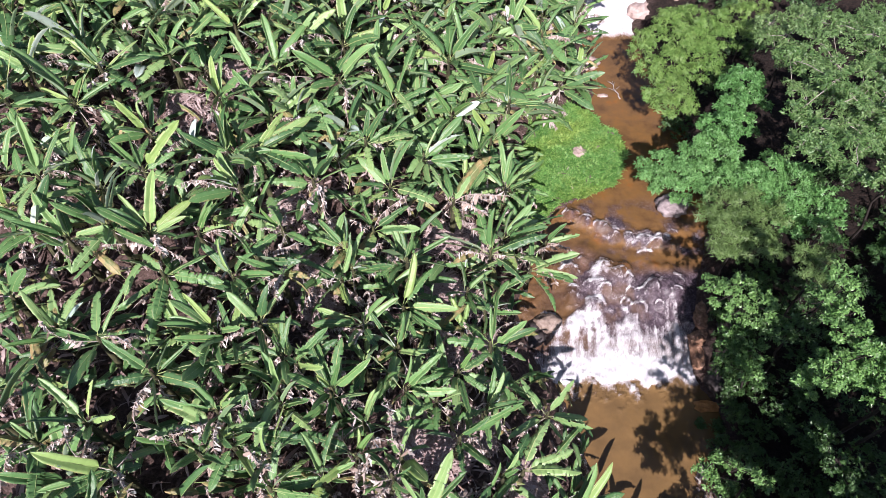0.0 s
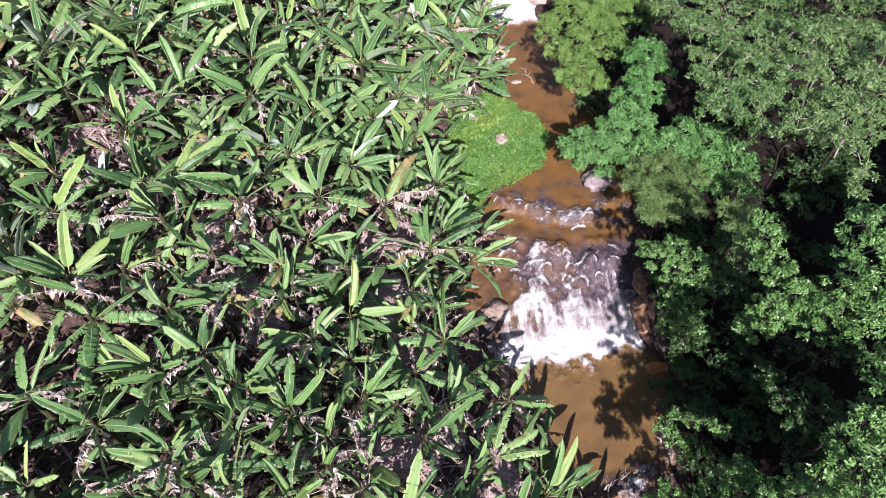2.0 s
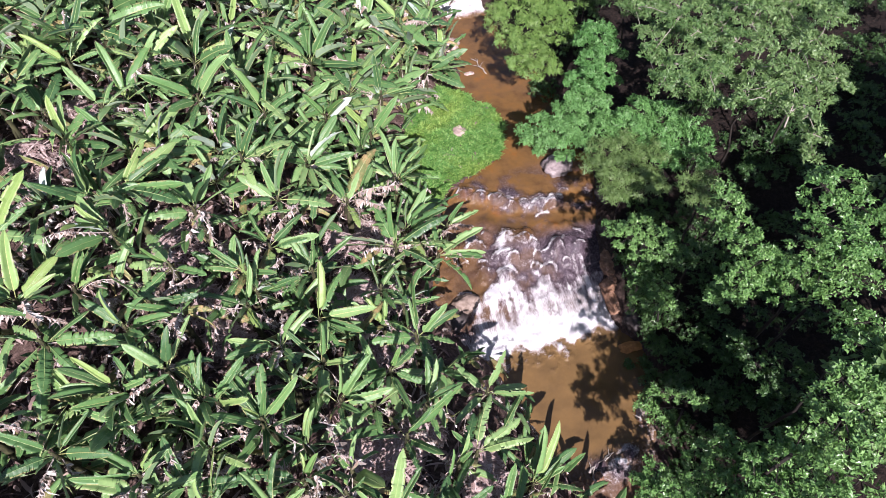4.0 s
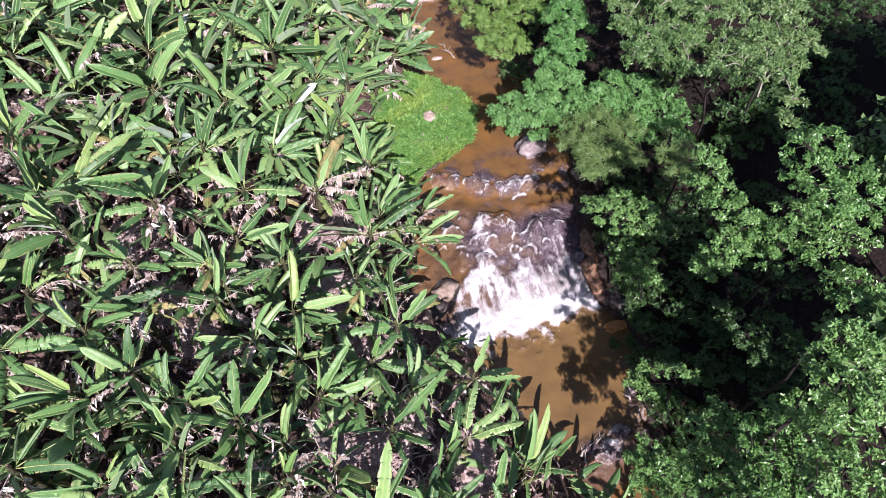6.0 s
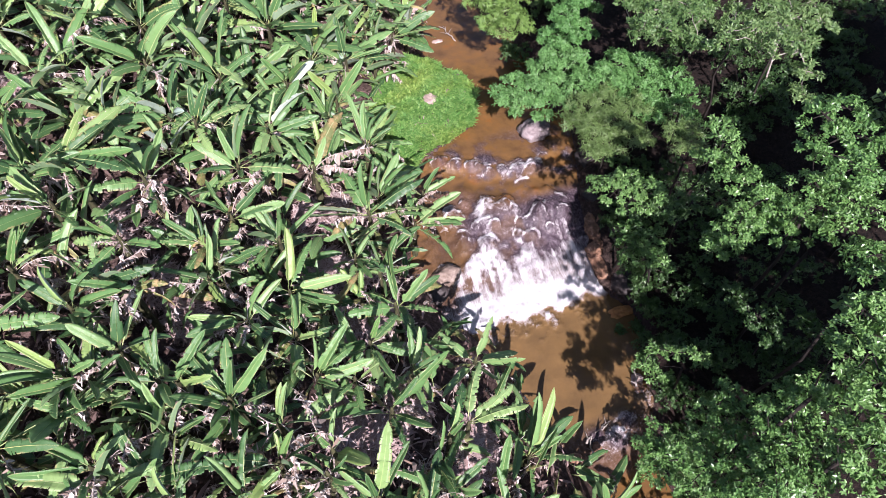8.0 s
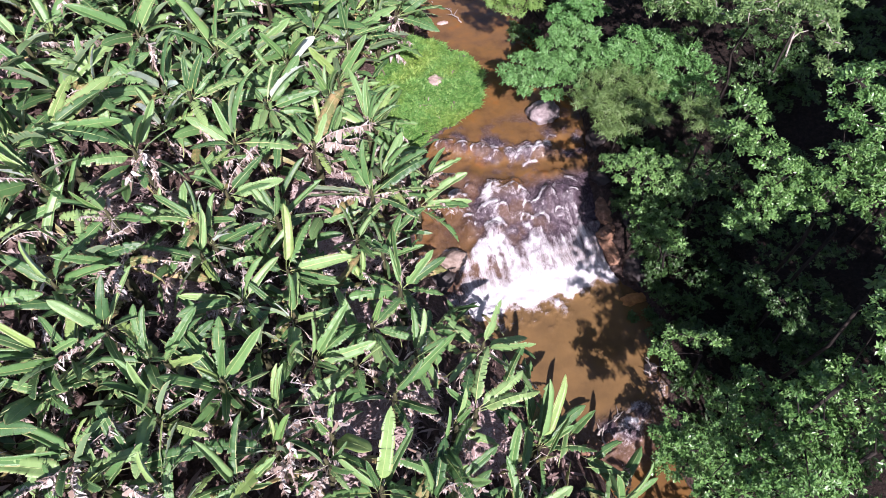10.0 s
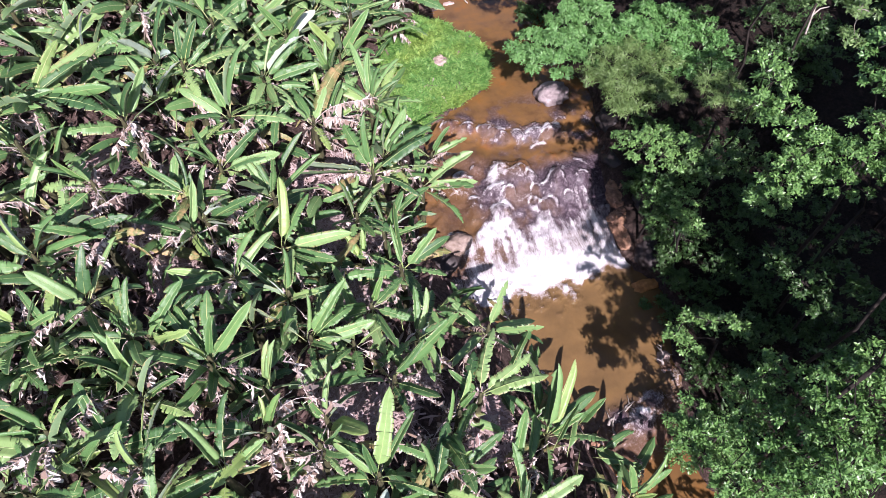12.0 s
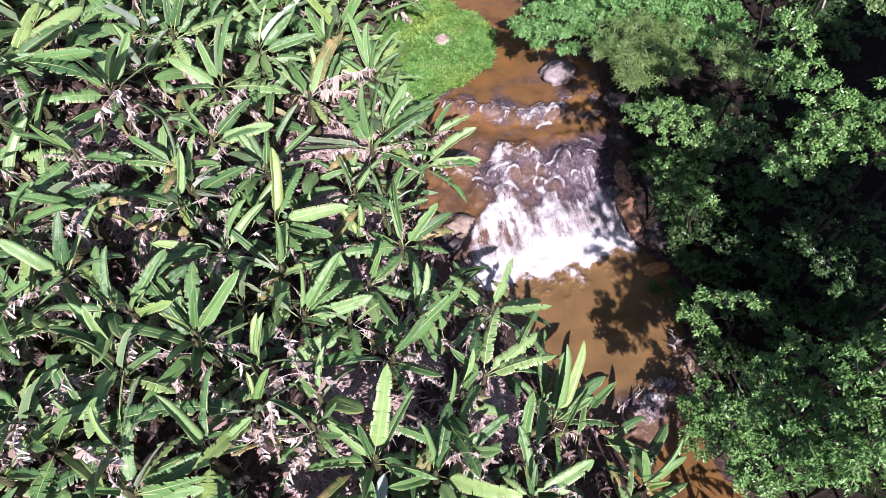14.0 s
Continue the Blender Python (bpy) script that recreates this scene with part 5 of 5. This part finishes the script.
def tree(kind, x, y, clusters, seed, dense=1.0, label=""):
    """A tree rooted at x, y; clusters: the leafy masses of its crown (x, y, top, radius)."""
    mat, size, aspect, droop, per, text = TREE_KINDS[kind]
    rng = np.random.RandomState(seed)
    g = ground_at(x, y)
    o = np.array([x, y, g - 0.1])
    root = new("bush" if label else "tree")
    root.location = o
    tagged(root, label or text, "bush" if label else "tree", "bushes under the trees" if label else "trees on the bank")
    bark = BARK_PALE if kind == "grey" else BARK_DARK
    wood = [([], [])]

    def limb(a, b, r0, r1, sag=0.0):
        a, b = np.array(a), np.array(b)
        pts, rad = [], []
        for i in range(4):
            u = i / 3
            q = a + (b - a) * u + np.array([0, 0, sag * u * (1 - u)]) + (rng.normal(0, 0.05, 3) if 0 < i < 3 else 0) * np.linalg.norm(b - a) * 0.5
            pts.append(q - o)
            rad.append(r0 + (r1 - r0) * u)
        tv, tf = tube(pts, rad, 7 if rad[0] > 0.08 else 4)
        vs, fs = wood[-1]
        k = len(vs)
        vs.extend(tv)
        fs.extend(tuple(i + k for i in q) for q in tf)

    low = min(c[2] - c[3] for c in clusters)
    mid = np.mean([c[:2] for c in clusters], axis=0)
    fork = np.array([0.5 * x + 0.5 * mid[0], 0.5 * y + 0.5 * mid[1], g + max(low - g, 0.4) * 0.8])
    thick = 0.03 + 0.004 * max(c[2] - g for c in clusters)
    limb(o - np.array([0, 0, 0.2]), fork, thick, thick * 0.75)
    allp, alln = [], []
    for i, (cx, cy, ct, cr) in enumerate(clusters):
        c = np.array([cx, cy, ct - cr * 0.55])
        near = min([fork] + [np.array([q[0], q[1], q[2] - q[3] * 0.55]) for q in clusters[:i]], key=lambda q: np.linalg.norm(q - c))
        wood.append(([], []))
        limb(near, c, thick * 0.3, 0.012, 0.2)
        for j in range(7):
            a = j * 2.39996 + rng.uniform(-0.4, 0.4)
            rr = cr * math.sqrt((j + 0.2) / 7) * (1.25 if kind == "shiny" else 1.05)
            lr = cr * (rng.uniform(0.24, 0.46) if kind in ("shiny", "deep") else rng.uniform(0.3, 0.48))
            s = c + np.array([rr * math.cos(a), rr * math.sin(a), rng.uniform(-0.25, 0.35) * cr + (0.25 - 0.6 * (rr / cr) ** 2) * cr])
            limb(c, s, 0.02, 0.008)
            if kind == "shiny" and j > 2 and rng.random_sample() < 0.15:
                continue
            m = int(dense * 4.6 * lr * lr / (1.35 * size) ** 2) + 3
            d = rng.normal(0, 1, (m, 3))
            d[:, 2] = np.abs(d[:, 2]) - 0.3
            d /= np.linalg.norm(d, axis=1)[:, None]
            r = lr * (0.45 + 0.75 * rng.random_sample((m, 1)))
            allp.append(s + d * r * np.array([1, 1, 0.5]) - o)
            alln.append(d)
    for i, (vs, fs) in enumerate(wood):
        name = "limb" if i else "trunk"
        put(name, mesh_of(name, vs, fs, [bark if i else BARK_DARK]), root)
    v, f = leaf_cloud((np.concatenate(allp), np.concatenate(alln)), per, size, aspect, droop, rng)
    put("crown", mesh_of("crown", v.tolist(), f.tolist(), [mat], shade=False), root)
    return root


tree("emerald", 13.1, 18.2, [(9.28, 18.34, 3.5, 0.78), (9.73, 17.53, 3.5, 0.76), (10.29, 17.97, 3.9, 0.81), (9.73, 18.91, 3.6, 0.62), (10.74, 17.34, 3.9, 0.67), (11.06, 18.61, 4.2, 0.82), (11.68, 19.28, 4.6, 0.82), (11.9, 18.29, 4.6, 0.86), (11.93, 17.21, 4.4, 0.79)], 500, 2.0)
tree("emerald", 13.1, 20.9, [(11.66, 20.15, 4.7, 0.56), (12.23, 19.51, 5.2, 0.81), (12.78, 20.67, 5.2, 0.72), (12.36, 20.78, 5.1, 0.5), (13.49, 21.05, 5.5, 0.66), (13.43, 22.16, 5.5, 0.74), (12.79, 21.8, 5.3, 0.57)], 501, 1.8)
tree("emerald", 14.0, 16.1, [(12.89, 17.09, 4.8, 0.72), (13.06, 16.49, 4.6, 0.64), (13.7, 17.31, 4.9, 0.73), (13.43, 15.9, 4.8, 0.75), (14.23, 16.62, 5.0, 0.76), (13.56, 15.21, 4.6, 0.65), (14.24, 15.82, 4.8, 0.5), (13.42, 14.45, 4.4, 0.39)], 502, 1.9)
tree("emerald", 15.2, 14.8, [(14.94, 15.8, 5.0, 0.62), (14.92, 14.98, 4.9, 0.54), (14.46, 14.58, 4.7, 0.39), (14.7, 13.91, 4.6, 0.29)], 503, 1.1)
tree("bright", 13.3, 25.0, [(9.99, 25.98, 4.2, 0.7), (10.16, 24.68, 4.2, 0.77), (11.03, 24.71, 4.5, 0.92), (10.02, 22.99, 4.5, 0.83), (10.74, 22.67, 4.5, 0.88), (9.79, 22.56, 4.1, 0.48), (10.23, 21.45, 4.5, 0.63), (10.92, 21.71, 4.5, 0.58), (11.65, 23.88, 4.5, 0.75), (12.17, 25.58, 4.5, 0.87), (11.95, 26.48, 4.5, 0.76), (10.39, 27.82, 3.6, 0.53), (10.95, 27.36, 4.0, 0.65), (11.62, 28.41, 4.2, 0.66), (12.2, 28.41, 4.4, 0.66)], 504, 1.3)
tree("bright", 13.4, 26.2, [(12.9, 26.65, 4.7, 0.95), (13.67, 26.2, 4.7, 0.78), (13.68, 27.59, 4.7, 0.9), (12.61, 27.82, 4.7, 0.81), (12.62, 24.88, 4.7, 0.61), (12.55, 23.84, 4.7, 0.6)], 505, 1.2)
tree("bright", 15.8, 28.0, [(15.05, 28.31, 4.6, 0.98), (16.13, 28.61, 4.6, 0.82), (15.04, 27.03, 4.6, 0.57)], 506, 1.2)
tree("olive", 12.0, 14.6, [(10.73, 15.44, 4.3, 0.63), (11.39, 15.71, 4.5, 0.71), (12.21, 15.86, 4.5, 0.76), (11.22, 14.64, 4.5, 0.79), (12.0, 14.62, 4.7, 0.83), (12.73, 15.05, 4.8, 0.69), (10.74, 13.97, 4.3, 0.64), (12.04, 13.7, 4.5, 0.6), (12.46, 13.58, 4.5, 0.38), (10.68, 13.6, 4.2, 0.29)], 507, 1.5)
tree("olive", 13.5, 12.0, [(12.77, 12.48, 5.6, 0.43), (12.94, 11.82, 5.6, 0.58), (13.13, 11.22, 5.6, 0.46), (13.43, 12.35, 5.6, 0.38)], 508, 1.2)
tree("grey", 14.6, 17.8, [(13.76, 20.43, 7.8, 0.59), (15.07, 20.79, 7.4, 0.71), (14.67, 18.51, 8.4, 0.65), (15.31, 19.38, 6.9, 0.7), (15.12, 17.82, 8.1, 0.55), (13.62, 18.05, 7.3, 0.51), (13.82, 17.28, 7.1, 0.66), (12.72, 15.75, 7.7, 0.52), (13.41, 15.5, 7.8, 0.61), (14.16, 15.53, 7.1, 0.44), (14.01, 16.74, 7.5, 0.44)], 509, 1.2)
tree("grey", 16.5, 17.2, [(16.19, 17.75, 7.2, 0.65), (16.26, 16.7, 6.9, 0.66), (14.68, 15.77, 7.9, 0.53), (17.36, 19.03, 7.2, 0.69), (16.55, 17.11, 7.9, 0.65), (17.81, 20.71, 7.1, 0.72), (18.06, 19.44, 7.9, 0.79), (14.12, 14.41, 7.6, 0.37), (14.14, 13.77, 7.8, 0.23)], 510, 1.2)
tree("grey", 17.4, 15.8, [(19.23, 19.52, 7.7, 0.8), (17.98, 18.2, 7.7, 0.72), (19.56, 18.67, 7.1, 0.8), (17.51, 16.7, 7.8, 0.65), (16.87, 15.97, 7.4, 0.54), (15.36, 14.49, 7.8, 0.47), (15.98, 13.91, 8.2, 0.59), (16.93, 14.16, 7.0, 0.48), (15.77, 13.72, 7.8, 0.34), (14.43, 13.53, 8.2, 0.27), (17.3, 15.01, 8.1, 0.47)], 511, 1.2)
tree("grey", 19.0, 15.1, [(20.29, 19.47, 7.6, 0.76), (20.41, 18.44, 7.2, 0.8), (21.77, 19.79, 7.2, 0.83), (19.86, 16.6, 7.8, 0.75), (18.58, 15.89, 8.0, 0.63), (19.89, 15.59, 7.5, 0.69), (18.33, 14.54, 7.8, 0.66), (19.75, 14.66, 7.2, 0.54), (17.27, 14.31, 7.9, 0.61), (16.29, 12.81, 8.4, 0.57), (18.17, 13.74, 7.3, 0.52), (15.55, 11.7, 8.8, 0.29), (15.59, 11.17, 8.5, 0.42), (16.29, 11.35, 7.3, 0.37), (20.68, 17.12, 8.3, 0.63)], 512, 1.2)
tree("grey", 15.6, 23.5, [(15.18, 25.29, 6.2, 0.77), (14.44, 23.96, 6.3, 0.52), (15.25, 23.73, 6.7, 0.79), (16.23, 25.07, 6.7, 0.81), (15.09, 22.51, 6.2, 0.61), (14.83, 20.51, 7.4, 0.67)], 513, 1.1)
tree("grey", 17.9, 22.6, [(15.63, 22.21, 7.5, 0.75), (17.16, 23.98, 7.1, 0.84), (18.47, 24.42, 6.8, 0.86), (18.34, 22.89, 7.3, 0.76), (15.97, 20.72, 7.3, 0.52), (18.41, 22.69, 6.6, 0.66), (18.54, 21.63, 6.6, 0.7)], 514, 1.1)
tree("shiny", 11.2, 11.2, [(9.86, 11.78, 4.7, 0.45), (9.96, 11.11, 5.1, 0.55), (10.91, 11.8, 4.6, 0.51), (10.29, 10.66, 5.0, 0.53), (11.19, 11.19, 4.8, 0.56), (11.19, 10.63, 5.0, 0.49)], 515, 1.02)
tree("shiny", 11.9, 9.6, [(10.34, 10.32, 3.5, 0.37), (10.38, 9.66, 3.5, 0.5), (9.99, 9.37, 3.2, 0.36), (10.88, 9.62, 4.0, 0.49), (10.49, 9.06, 3.5, 0.49), (11.61, 10.19, 3.9, 0.37), (12.06, 10.15, 4.1, 0.32), (10.75, 8.73, 3.5, 0.35)], 516, 0.84)
tree("shiny", 13.5, 13.1, [(10.93, 9.21, 9.3, 0.32), (11.25, 9.09, 8.7, 0.4), (11.16, 9.09, 8.1, 0.45), (11.5, 8.58, 8.2, 0.48), (11.44, 7.91, 8.3, 0.48), (11.79, 7.45, 8.0, 0.54), (10.97, 7.22, 7.9, 0.39), (12.14, 7.12, 8.0, 0.53), (12.22, 6.67, 8.2, 0.52), (11.95, 6.39, 7.7, 0.46), (11.16, 7.29, 7.1, 0.46), (11.58, 7.21, 7.3, 0.4), (11.07, 7.35, 6.5, 0.46), (10.56, 7.1, 6.5, 0.37), (11.87, 7.03, 7.4, 0.4)], 517, 1.5)
tree("shiny", 13.8, 7.3, [(12.86, 8.05, 10.2, 0.47), (13.62, 8.12, 10.2, 0.54), (13.14, 7.5, 9.9, 0.6), (13.94, 7.45, 9.7, 0.54), (12.3, 7.25, 9.8, 0.36), (12.88, 6.55, 9.9, 0.58), (14.32, 6.98, 9.4, 0.54), (14.25, 6.44, 9.1, 0.47)], 518, 1.4)
tree("shiny", 13.4, 6.3, [(12.46, 7.02, 8.9, 0.38), (13.24, 6.94, 8.7, 0.55), (12.57, 6.43, 8.6, 0.54), (12.96, 6.15, 9.0, 0.53), (14.26, 6.39, 8.7, 0.48), (12.43, 6.12, 8.1, 0.45), (12.7, 5.67, 8.5, 0.5), (13.26, 5.66, 9.0, 0.46)], 519, 1.4)
tree("shiny", 12.4, 4.2, [(11.83, 4.53, 9.0, 0.4), (12.67, 4.57, 8.8, 0.41), (12.0, 3.74, 9.1, 0.36), (11.51, 3.92, 9.2, 0.27)], 520, 1.1)
tree("shiny", 10.7, 5.4, [(8.33, 5.59, 3.5, 0.3), (8.56, 5.24, 3.4, 0.26), (8.65, 5.84, 3.9, 0.18), (9.13, 5.48, 3.9, 0.24), (9.57, 5.28, 4.0, 0.22), (10.11, 5.15, 3.5, 0.22)], 521, 1.1)
tree("shiny", 9.9, 3.1, [(7.38, 3.54, 3.0, 0.26), (7.55, 3.26, 3.2, 0.28), (7.86, 3.68, 3.4, 0.29), (7.24, 2.96, 2.9, 0.25), (7.56, 2.62, 3.0, 0.31), (7.51, 3.05, 3.4, 0.31), (7.7, 2.69, 3.8, 0.33)], 522, 1.2)
tree("shiny", 9.9, 2.9, [(9.34, 3.8, 3.5, 0.4), (8.73, 2.98, 3.7, 0.46), (9.58, 3.7, 4.2, 0.39), (9.91, 3.81, 4.4, 0.28), (9.35, 3.15, 3.9, 0.49), (8.34, 2.31, 3.9, 0.44), (7.5, 1.96, 3.6, 0.35), (7.48, 1.55, 3.8, 0.37)], 523, 1.3)
tree("shiny", 10.3, 1.8, [(9.08, 2.44, 4.4, 0.41), (8.51, 1.98, 4.3, 0.46), (9.07, 1.94, 4.3, 0.4), (8.12, 1.42, 4.0, 0.45), (8.46, 1.23, 4.7, 0.43), (9.08, 1.38, 4.8, 0.38), (9.51, 2.05, 4.7, 0.31)], 524, 1.3)
tree("shiny", 10.3, 1.8, [(8.9, 1.66, 5.9, 0.33), (8.31, 0.75, 6.1, 0.39), (8.52, 1.04, 6.7, 0.33), (9.33, 1.77, 6.2, 0.28), (8.93, 2.23, 6.3, 0.21), (9.82, 2.54, 6.4, 0.26), (8.99, 2.71, 6.6, 0.18)], 525, 1.2)
tree("shiny", 10.0, 2.4, [(9.53, 2.91, 9.8, 0.35), (9.97, 3.07, 10.0, 0.34), (10.51, 2.95, 9.9, 0.38), (10.07, 2.35, 10.0, 0.42), (9.21, 2.23, 10.3, 0.4), (9.03, 2.36, 9.9, 0.28), (9.28, 2.04, 9.3, 0.37), (9.09, 1.7, 10.2, 0.39), (9.43, 1.66, 10.3, 0.37)], 526, 1.3)
tree("shiny", 10.6, 1.0, [(9.06, 1.84, 8.7, 0.3), (8.78, 1.41, 9.7, 0.4), (9.47, 1.18, 9.4, 0.41), (8.53, 1.21, 9.2, 0.36), (8.54, 0.8, 9.7, 0.39), (9.17, 0.44, 9.1, 0.38), (8.06, 0.61, 9.4, 0.39), (8.56, 0.28, 9.2, 0.39)], 527, 1.3)
tree("shiny", 10.7, 2.4, [(9.76, 2.91, 4.6, 0.41), (10.05, 2.78, 5.2, 0.46), (10.77, 2.95, 5.3, 0.46), (11.19, 2.9, 5.6, 0.46), (10.71, 2.19, 6.2, 0.43), (9.66, 2.15, 5.2, 0.44), (10.03, 2.07, 5.8, 0.46), (10.13, 1.65, 6.1, 0.44)], 528, 1.3)
tree("shiny", 10.5, 1.1, [(9.41, 1.51, 5.3, 0.46), (9.59, 1.25, 5.9, 0.44), (9.89, 0.99, 6.0, 0.43), (9.28, 1.65, 4.6, 0.42), (9.22, 0.95, 5.2, 0.48), (9.34, 0.59, 5.9, 0.45), (8.42, 1.04, 4.9, 0.43)], 529, 1.3)
tree("grey", 15.6, 17.8, [(14.06, 19.26, 7.3, 0.6), (15.87, 19.76, 6.6, 0.67), (16.65, 19.3, 7.0, 0.66), (16.22, 17.53, 7.7, 0.66), (14.05, 17.77, 7.2, 0.58), (14.75, 16.93, 7.7, 0.61), (15.78, 16.39, 7.1, 0.66), (13.67, 16.68, 6.8, 0.53), (14.3, 16.1, 6.8, 0.57), (14.92, 15.54, 6.8, 0.47), (17.06, 20.62, 7.1, 0.62)], 530, 1.1)
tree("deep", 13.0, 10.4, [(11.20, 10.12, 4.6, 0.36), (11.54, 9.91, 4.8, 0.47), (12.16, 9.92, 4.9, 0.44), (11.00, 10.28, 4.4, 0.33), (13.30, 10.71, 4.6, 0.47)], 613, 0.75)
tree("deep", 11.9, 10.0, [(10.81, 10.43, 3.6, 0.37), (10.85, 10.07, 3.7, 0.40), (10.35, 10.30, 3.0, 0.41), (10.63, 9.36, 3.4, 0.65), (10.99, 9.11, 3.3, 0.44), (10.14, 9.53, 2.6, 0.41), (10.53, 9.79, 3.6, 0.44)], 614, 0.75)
tree("shiny", 9.5, 3.0, [(8.36, 3.34, 0.8, 0.52), (7.99, 3.12, 0.6, 0.34), (8.67, 3.62, 0.9, 0.41), (9.15, 3.15, 1.5, 0.58), (9.03, 2.51, 1.2, 0.51), (8.83, 1.99, 1.6, 0.56), (8.55, 1.42, 1.4, 0.56)], 621, 1.0)
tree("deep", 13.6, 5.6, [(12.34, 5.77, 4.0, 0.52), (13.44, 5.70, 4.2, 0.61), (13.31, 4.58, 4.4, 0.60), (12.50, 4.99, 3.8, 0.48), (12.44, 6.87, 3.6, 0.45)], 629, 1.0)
tree("grey", 26.6, 26.7, [(23.39, 25.44, 6.0, 1.92), (27.36, 27.08, 5.0, 2.12), (28.20, 24.38, 5.0, 2.06), (30.31, 27.60, 5.4, 2.43), (22.42, 27.27, 5.0, 1.80)], 232, 0.7)

# low bushes in the shade between the trees, and the unseen tall trees added to shade them
# dark bushes, many of them put in to darken ground left too bright
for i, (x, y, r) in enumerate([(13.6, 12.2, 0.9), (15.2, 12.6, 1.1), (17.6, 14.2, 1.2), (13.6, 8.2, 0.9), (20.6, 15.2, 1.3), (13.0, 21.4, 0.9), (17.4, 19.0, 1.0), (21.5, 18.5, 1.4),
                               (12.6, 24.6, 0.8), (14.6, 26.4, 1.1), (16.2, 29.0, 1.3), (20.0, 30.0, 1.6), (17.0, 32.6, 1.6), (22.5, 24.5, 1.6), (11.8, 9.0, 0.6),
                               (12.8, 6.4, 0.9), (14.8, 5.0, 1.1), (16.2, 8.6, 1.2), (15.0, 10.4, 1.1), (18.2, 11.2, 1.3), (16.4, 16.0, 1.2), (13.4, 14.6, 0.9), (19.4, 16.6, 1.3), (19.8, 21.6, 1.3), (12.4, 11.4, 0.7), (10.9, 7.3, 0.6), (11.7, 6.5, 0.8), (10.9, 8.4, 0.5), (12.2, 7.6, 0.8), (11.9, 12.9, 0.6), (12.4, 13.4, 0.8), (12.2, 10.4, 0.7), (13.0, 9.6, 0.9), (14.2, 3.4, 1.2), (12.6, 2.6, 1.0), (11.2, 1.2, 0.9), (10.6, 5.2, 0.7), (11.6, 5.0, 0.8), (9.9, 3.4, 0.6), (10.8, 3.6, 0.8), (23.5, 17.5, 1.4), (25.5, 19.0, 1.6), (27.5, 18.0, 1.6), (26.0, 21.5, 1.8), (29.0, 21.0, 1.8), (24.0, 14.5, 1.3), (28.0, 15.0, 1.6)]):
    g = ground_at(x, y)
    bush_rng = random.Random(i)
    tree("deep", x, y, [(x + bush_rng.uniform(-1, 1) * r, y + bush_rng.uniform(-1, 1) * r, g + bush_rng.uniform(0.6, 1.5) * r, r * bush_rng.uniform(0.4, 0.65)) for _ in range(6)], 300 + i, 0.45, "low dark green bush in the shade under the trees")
# added out of view, only to cast shade on the right bank
for i, (x, y, z, r) in enumerate([(11.9, 1.8, 10.4, 1.4), (12.8, -0.6, 8.5, 1.8), (13.6, 2.6, 9.0, 1.9), (16.5, -0.5, 10.5, 2.4), (16.8, 4.0, 10.0, 2.2), (20.2, 2.0, 11.0, 2.6), (20.2, 6.5, 10.0, 2.2), (24.0, 9.5, 9.5, 2.4), (11.0, -1.6, 8.6, 1.6), (14.6, -2.2, 8.8, 2.0), (11.9, -3.6, 9.2, 1.8), (17.5, -3.5, 9.5, 2.2), (22.6, 5.4, 10.0, 2.4), (26.0, 6.5, 10.0, 2.6), (28.0, 11.0, 9.5, 2.6), (18.0, 6.2, 10.0, 2.0), (18.9, 8.3, 8.8, 1.7), (21.2, 9.2, 8.8, 1.9), (25.0, 11.8, 9.0, 2.2)]):
    tall_rng = random.Random(60 + i)
    tree("tall", x, y, [(x + r * 0.75 * math.cos(k * 2.4) * (k / 10) ** 0.5, y + r * 0.75 * math.sin(k * 2.4) * (k / 10) ** 0.5, z - r * 0.5 * k / 10 - tall_rng.uniform(0, 0.5), r * tall_rng.uniform(0.42, 0.56)) for k in range(11)], 400 + i, 1.2)
